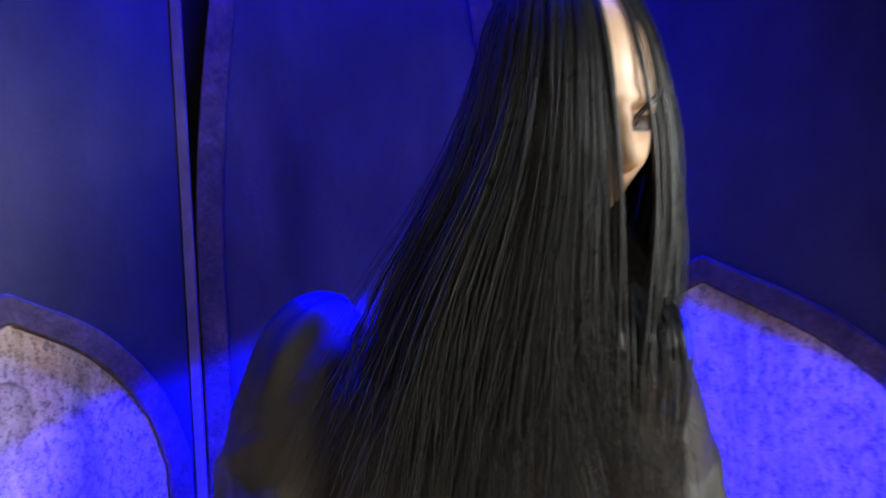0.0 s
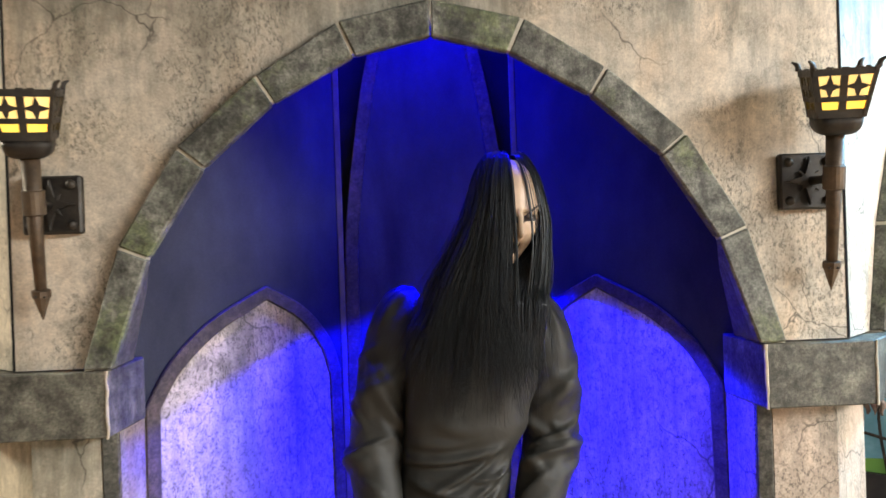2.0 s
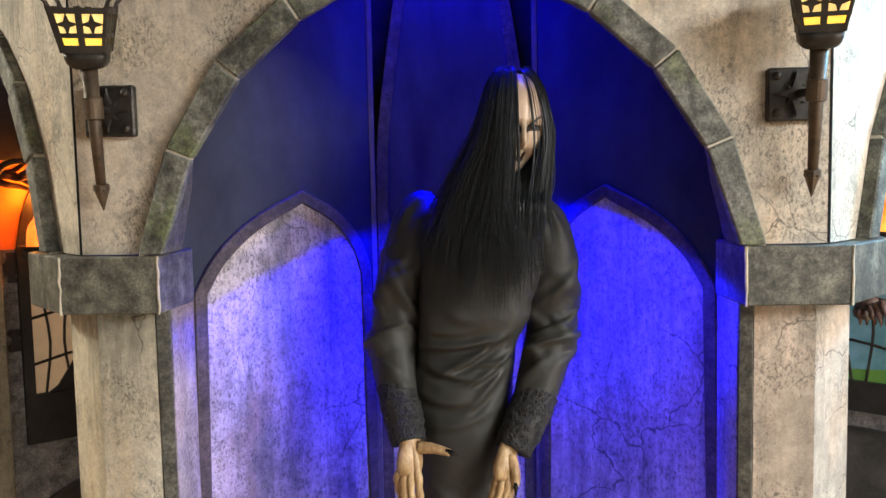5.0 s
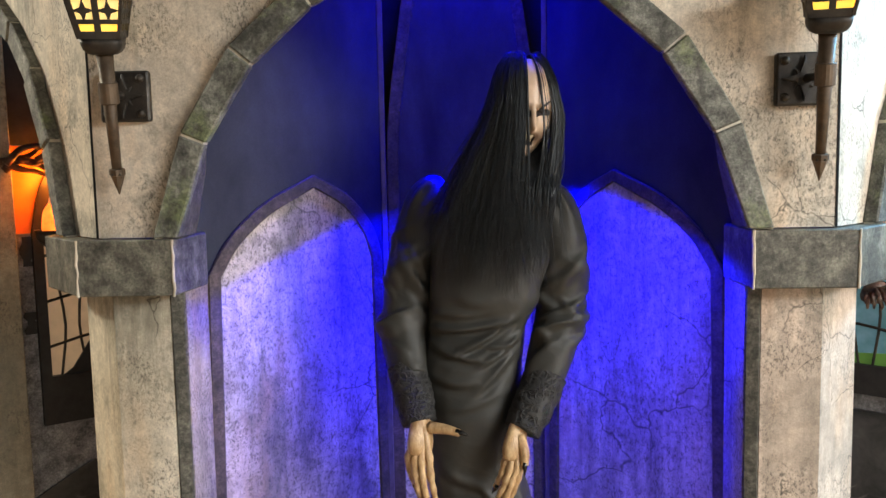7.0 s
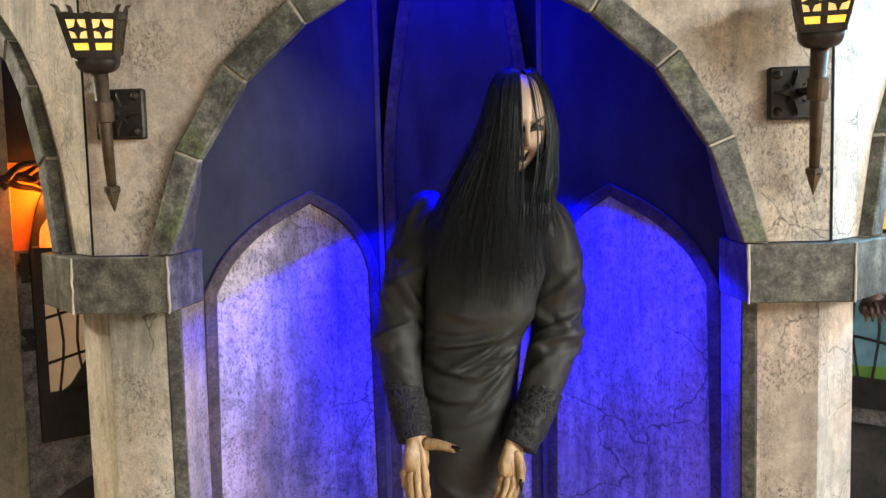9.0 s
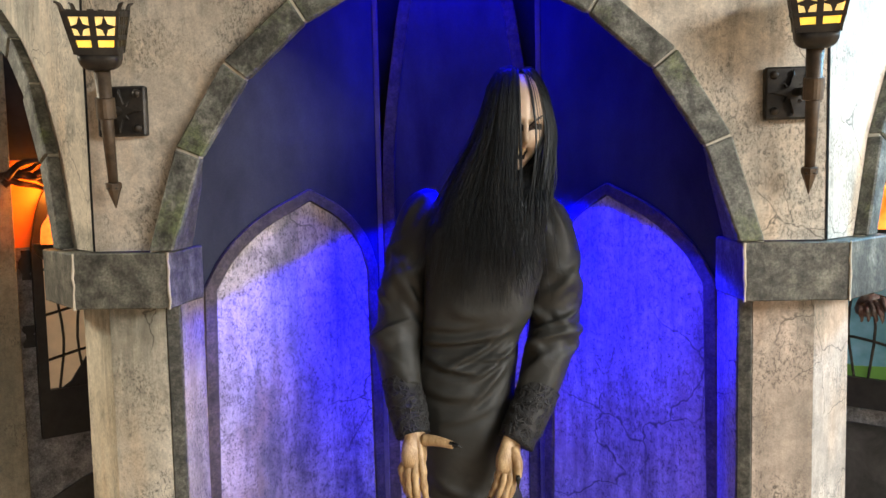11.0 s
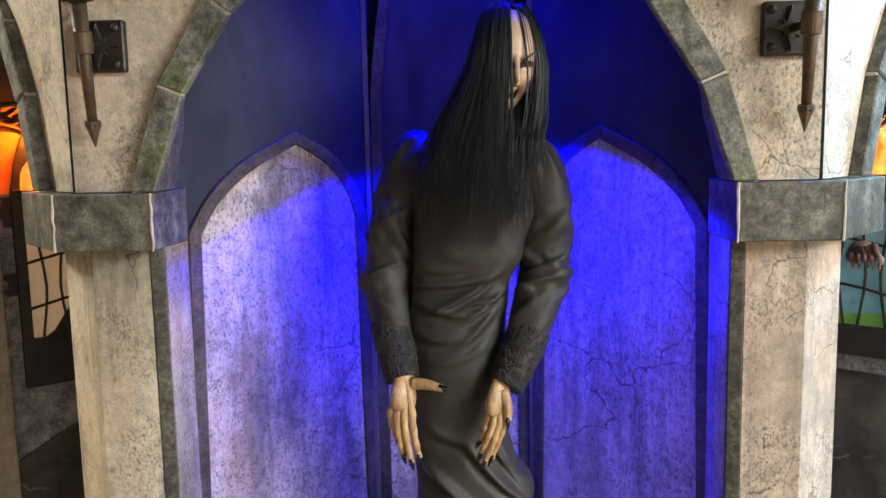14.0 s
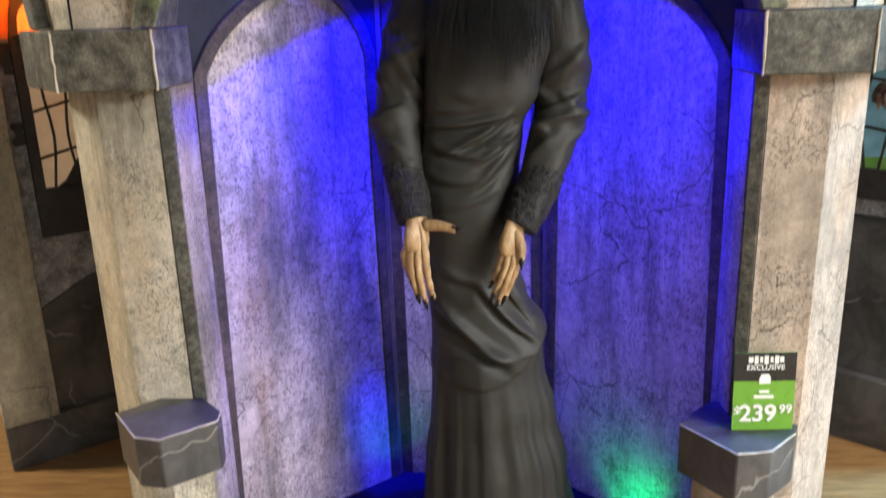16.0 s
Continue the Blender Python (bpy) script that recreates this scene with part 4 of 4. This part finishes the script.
def claw_part(wrist, knuckles, tips, thumb, lift):
    """A latex palm with four long fingers and a thumb, black nails."""
    w = Vector(wrist)
    k = [Vector(q) for q in knuckles]
    mid = (k[1] + k[2]) / 2
    bm = tube(curve([w + (w - mid) * 0.10, w, w.lerp(mid, 0.5), w.lerp(mid, 0.9)], 4), [0.026, 0.026, 0.026, 0.026, 0.026, 0.028, 0.031, 0.034, 0.037, 0.038, 0.037, 0.034, 0.028], 16, flat=0.62)
    stamp(bm, 2)
    for q, tip in zip(k, tips):
        tip = Vector(tip)
        m1 = q.lerp(tip, 0.36) + Vector(lift)
        m2 = q.lerp(tip, 0.70) + Vector(lift) * 0.6
        line = curve([w.lerp(q, 0.10) + Vector((0, -0.012, 0)), w.lerp(q, 0.55) + Vector((0, -0.014, 0)), q + Vector(lift) * 0.8, m1, m2, tip], 4)
        n = len(line)
        stamp(tube(line, [0.0062 + 0.0009 * i if i < 5 else (0.0122 - 0.0052 * i / n) * (1 + 0.15 * math.cos((i - 8) * math.pi / 2)) for i in range(n)], 10), 2)
        d = (tip - m2).normalized()
        stamp(tube([tip - d * 0.010 + Vector((0, -0.003, 0)), tip + d * 0.006 + Vector((0, -0.003, 0)), tip + d * 0.026], [0.0058, 0.0058, 0.001], 8), 5)
    a, b, c = (Vector(v) for v in thumb)
    line = curve([a, b, c], 5)
    stamp(tube(line, [0.016 - 0.0075 * i / len(line) for i in range(len(line))], 9), 2)
    d = (c - b).normalized()
    stamp(tube([c - d * 0.010 + Vector((0, -0.003, 0.003)), c + d * 0.005 + Vector((0, -0.003, 0.003)), c + d * 0.024], [0.0065, 0.0065, 0.001], 8), 5)


claw_part((-0.100, 0.098, 0.895), [(-0.128, 0.075, 0.800), (-0.113, 0.066, 0.793), (-0.096, 0.064, 0.793), (-0.078, 0.068, 0.800)],
          [(-0.118, 0.085, 0.720), (-0.104, 0.066, 0.690), (-0.085, 0.060, 0.678), (-0.066, 0.060, 0.690)],
          [(-0.080, 0.085, 0.868), (-0.040, 0.070, 0.868), (-0.005, 0.058, 0.862)], (-0.004, -0.014, 0.0))
claw_part((0.138, 0.098, 0.872), [(0.100, 0.075, 0.785), (0.113, 0.066, 0.778), (0.127, 0.066, 0.780), (0.140, 0.072, 0.788)],
          [(0.080, 0.075, 0.722), (0.082, 0.060, 0.693), (0.092, 0.052, 0.678), (0.110, 0.055, 0.690)],
          [(0.138, 0.080, 0.845), (0.150, 0.058, 0.815), (0.150, 0.048, 0.785)], (0.004, -0.014, 0.0))

# head: an oval with brow, nose, cheeks, sockets and an open mouth
HC = Vector((0.163, 0.185, 1.640))
TURN = pose(0, 0, 0, 15, 3, 12)
bm = bmesh.new()
bmesh.ops.create_uvsphere(bm, u_segments=72, v_segments=54, radius=1.0)
dark = []
for v in bm.verts:
    x, y, z = v.co
    front = max(0.0, -y)
    sx, sy, sz = 0.072, 0.092, 0.122
    if z < 0:
        sx *= 1 - 0.38 * (-z) ** 1.6
        sy *= 1 - 0.10 * (-z)
    px, py, pz = x * sx, y * sy, z * sz
    g = lambda u, w, a, b: math.exp(-((px - u) / a) ** 2 - ((pz - w) / b) ** 2) * (front > 0.1)
    py -= 0.032 * g(0, -0.022, 0.0095, 0.017) + 0.016 * g(0, 0.006, 0.008, 0.024)
    py += 0.022 * (g(0.027, 0.008, 0.015, 0.011) + g(-0.027, 0.008, 0.015, 0.011))
    py -= 0.008 * (g(0.028, 0.030, 0.022, 0.007) + g(-0.028, 0.030, 0.022, 0.007))
    py -= 0.007 * (g(0.036, -0.022, 0.014, 0.014) + g(-0.036, -0.022, 0.014, 0.014))
    py += 0.036 * g(0, -0.064, 0.021, 0.019)
    py += 0.005 * (g(0.006, 0.030, 0.0022, 0.012) + g(-0.006, 0.030, 0.0022, 0.012) + g(0, 0.022, 0.014, 0.0025))
    py -= 0.006 * (g(0, -0.045, 0.02, 0.005) + g(0, -0.080, 0.018, 0.006)) + 0.010 * g(0, -0.100, 0.018, 0.012)
    v.co = (px, py, pz)
    eye = max(g(0.027, 0.008, 0.018, 0.010), g(-0.027, 0.008, 0.018, 0.010))
    if eye > 0.22 or g(0, -0.064, 0.021, 0.019) > 0.36:
        dark.append(v)
dark = set(dark)
for f in bm.faces:
    f.material_index = 4 if sum(v in dark for v in f.verts) >= 3 else 3
    f.smooth = True
bm.transform(Matrix.Translation(HC) @ TURN)
bmesh.ops.recalc_face_normals(bm, faces=list(bm.faces))
me = bpy.data.meshes.new("tmp")
bm.to_mesh(me)
bm.free()
fig.from_mesh(me)
bpy.data.meshes.remove(me)
head = Matrix.Translation(HC) @ TURN
for ex in (-0.027, 0.027):
    bm = bmesh.new()
    bmesh.ops.create_uvsphere(bm, u_segments=12, v_segments=8, radius=0.010)
    bm.transform(head @ Matrix.Translation((ex, -0.060, 0.008)))
    stamp(bm, 4)
    brow = curve([(ex * 0.36, -0.096, 0.014), (ex * 1.1, -0.090, 0.030), (ex * 1.95, -0.070, 0.040)], 5)
    stamp(tube([head @ p for p in brow], [0.0016, 0.0022, 0.0026, 0.0028, 0.0028, 0.0026, 0.0024, 0.002, 0.0016, 0.0012, 0.0008], 6), 4)
for k in (0, 1, 4, 5):
    x = -0.0095 + k * 0.0038
    stamp(tube([head @ Vector((x, -0.070, -0.045)), head @ Vector((x, -0.0705, -0.052 - 0.002 * (k in (1, 4)))), head @ Vector((x, -0.070, -0.056 - 0.008 * (k in (1, 4))))], [0.0026, 0.0024, 0.0008], 6), 7)
# neck
limb([(0.150, 0.215, 1.56), (0.12, 0.235, 1.50), (0.09, 0.240, 1.44)], [0.046, 0.046, 0.056], 2)

# hair: a dark under-layer, then many separate locks
HR = random.Random(5)


def lock(phi, depth, reach, wide, spread, drift=0.0):
    """One lock from the parting over the skull and down; phi 0 faces the front, positive to the figure's left."""
    a = radians(phi)
    out = Vector((math.sin(a), -math.cos(a), 0))
    k = 1.0 + depth
    top = HC + Vector((0.004 + out.x * 0.012, 0.012 + HR.uniform(-0.045, 0.05), 0.124 + depth * 0.03))
    arc = [HC + Vector((out.x * 0.079 * k * math.cos(e), out.y * 0.097 * k * math.cos(e), 0.130 * k * math.sin(e))) for e in (1.12, 0.72, 0.30)]
    left, right, front = max(0.0, -math.sin(a)), max(0.0, math.sin(a)), max(0.0, math.cos(a))
    low = HC + Vector((out.x * 0.086 * k - 0.022 * left * spread, out.y * 0.104 * k, -0.05))
    p3 = low + Vector((-0.062 * left * spread - 0.030 * right * spread, 0.006 * (1 - front) - 0.03 * right * front, -0.14))
    end = Vector((p3.x - 0.055 * left * spread - 0.040 * right * spread + HR.uniform(-0.012, 0.012) + drift, p3.y + HR.uniform(-0.012, 0.008), reach))
    line = curve([top, *arc, low, p3, end], 4)
    w, ph = HR.uniform(0.0, 0.0060), HR.uniform(0, 6)
    for q in line[14:]:
        q.x += w * math.sin(q.z * 17 + ph) * (HC.z + 0.04 - q.z) * 4
    n = len(line)
    rad = [wide * (0.7 + 0.4 * math.sin(math.pi * min(1, i / n + 0.12))) * (1 if i < n - 5 else (n - i) / 6 + 0.03) for i in range(n)]
    stamp(tube(line, rad, 5, flat=0.55), 6)


bm = bmesh.new()
bmesh.ops.create_uvsphere(bm, u_segments=40, v_segments=30, radius=1.0)
cut = [f for f in bm.faces if (lambda c: c.y < -0.25 and c.z < 0.72)(f.calc_center_median())]
bmesh.ops.delete(bm, geom=cut, context="FACES")
bm.transform(Matrix.Translation(HC + Vector((0, 0.012, 0.004))) @ Matrix.Diagonal((0.078, 0.094, 0.128, 1)))
stamp(bm, 6)
for i in range(330):
    pick = HR.choice((0, 0, 1, 1, 2, 3, 3, 4))
    phi = (HR.uniform(-178, -2), HR.uniform(-120, -3), HR.uniform(-60, -4), HR.uniform(56, 178), HR.uniform(56, 100))[pick]
    z = 1.175 + 0.17 * HR.random() ** 1.2 + (0.05 if phi > 0 else 0)
    depth, spread, drift = HR.uniform(-0.03, 0.12), HR.uniform(0.3, 1.4), HR.gauss(0, 0.016)
    if -16 < phi < 0:
        drift += HR.uniform(0.0, 0.075)
    if 50 < phi < 84:
        drift -= HR.uniform(0.0, 0.06)
    for k in range(HR.choice((3, 6, 9, 12))):
        lock(phi + HR.gauss(0, 2.6), depth + HR.gauss(0, 0.012), z + abs(HR.gauss(0, 0.02)), HR.uniform(0.0005, 0.0017), spread + HR.gauss(0, 0.05), drift + HR.gauss(0, 0.002))
for i in range(160):
    lock(HR.uniform(-170, -3), HR.uniform(0.06, 0.17), 1.20 + HR.uniform(0, 0.14), HR.uniform(0.0003, 0.0007), HR.uniform(0.2, 1.7), HR.gauss(0, 0.04))
for phi, w in ((26, 0.0022), (28, 0.0016), (33, 0.0012), (2, 0.0024), (4, 0.002), (52, 0.0022), (54, 0.002), (47, 0.0014), (44, 0.0008), (38, 0.0006)):
    lock(phi, 0.08, 1.30, w, 1.0)
# strands that hang from behind the jaw over the chest
for i in range(150):
    x0, x1 = HR.uniform(0.0, 0.05), HR.uniform(-0.01, 0.085)
    zb = HR.uniform(-0.43, -0.33)
    line = curve([HC + Vector((x0, 0.010, -0.09)), HC + Vector((x0 + 0.2 * x1, -0.035, -0.135)), HC + Vector((x1 * 0.8, -0.095 + HR.uniform(-0.012, 0.012), -0.19)), HC + Vector((x1 * 0.7, -0.100, -0.28)), HC + Vector((x1 * 0.6 + HR.gauss(0, 0.012), -0.098, zb))], 4)
    r = HR.uniform(0.0006, 0.0016)
    stamp(tube(line, [r * (1 if k < 12 else (17 - k) / 6 + 0.05) for k in range(len(line))], 5, flat=0.55), 6)
me = bpy.data.meshes.new("draped_figure")
fig.to_mesh(me)
fig.free()
for mm in FIG:
    me.materials.append(mm)
tagged(new("draped_figure", me), "life-size horror figure in a long black satin gown with black hair", "mannequin")
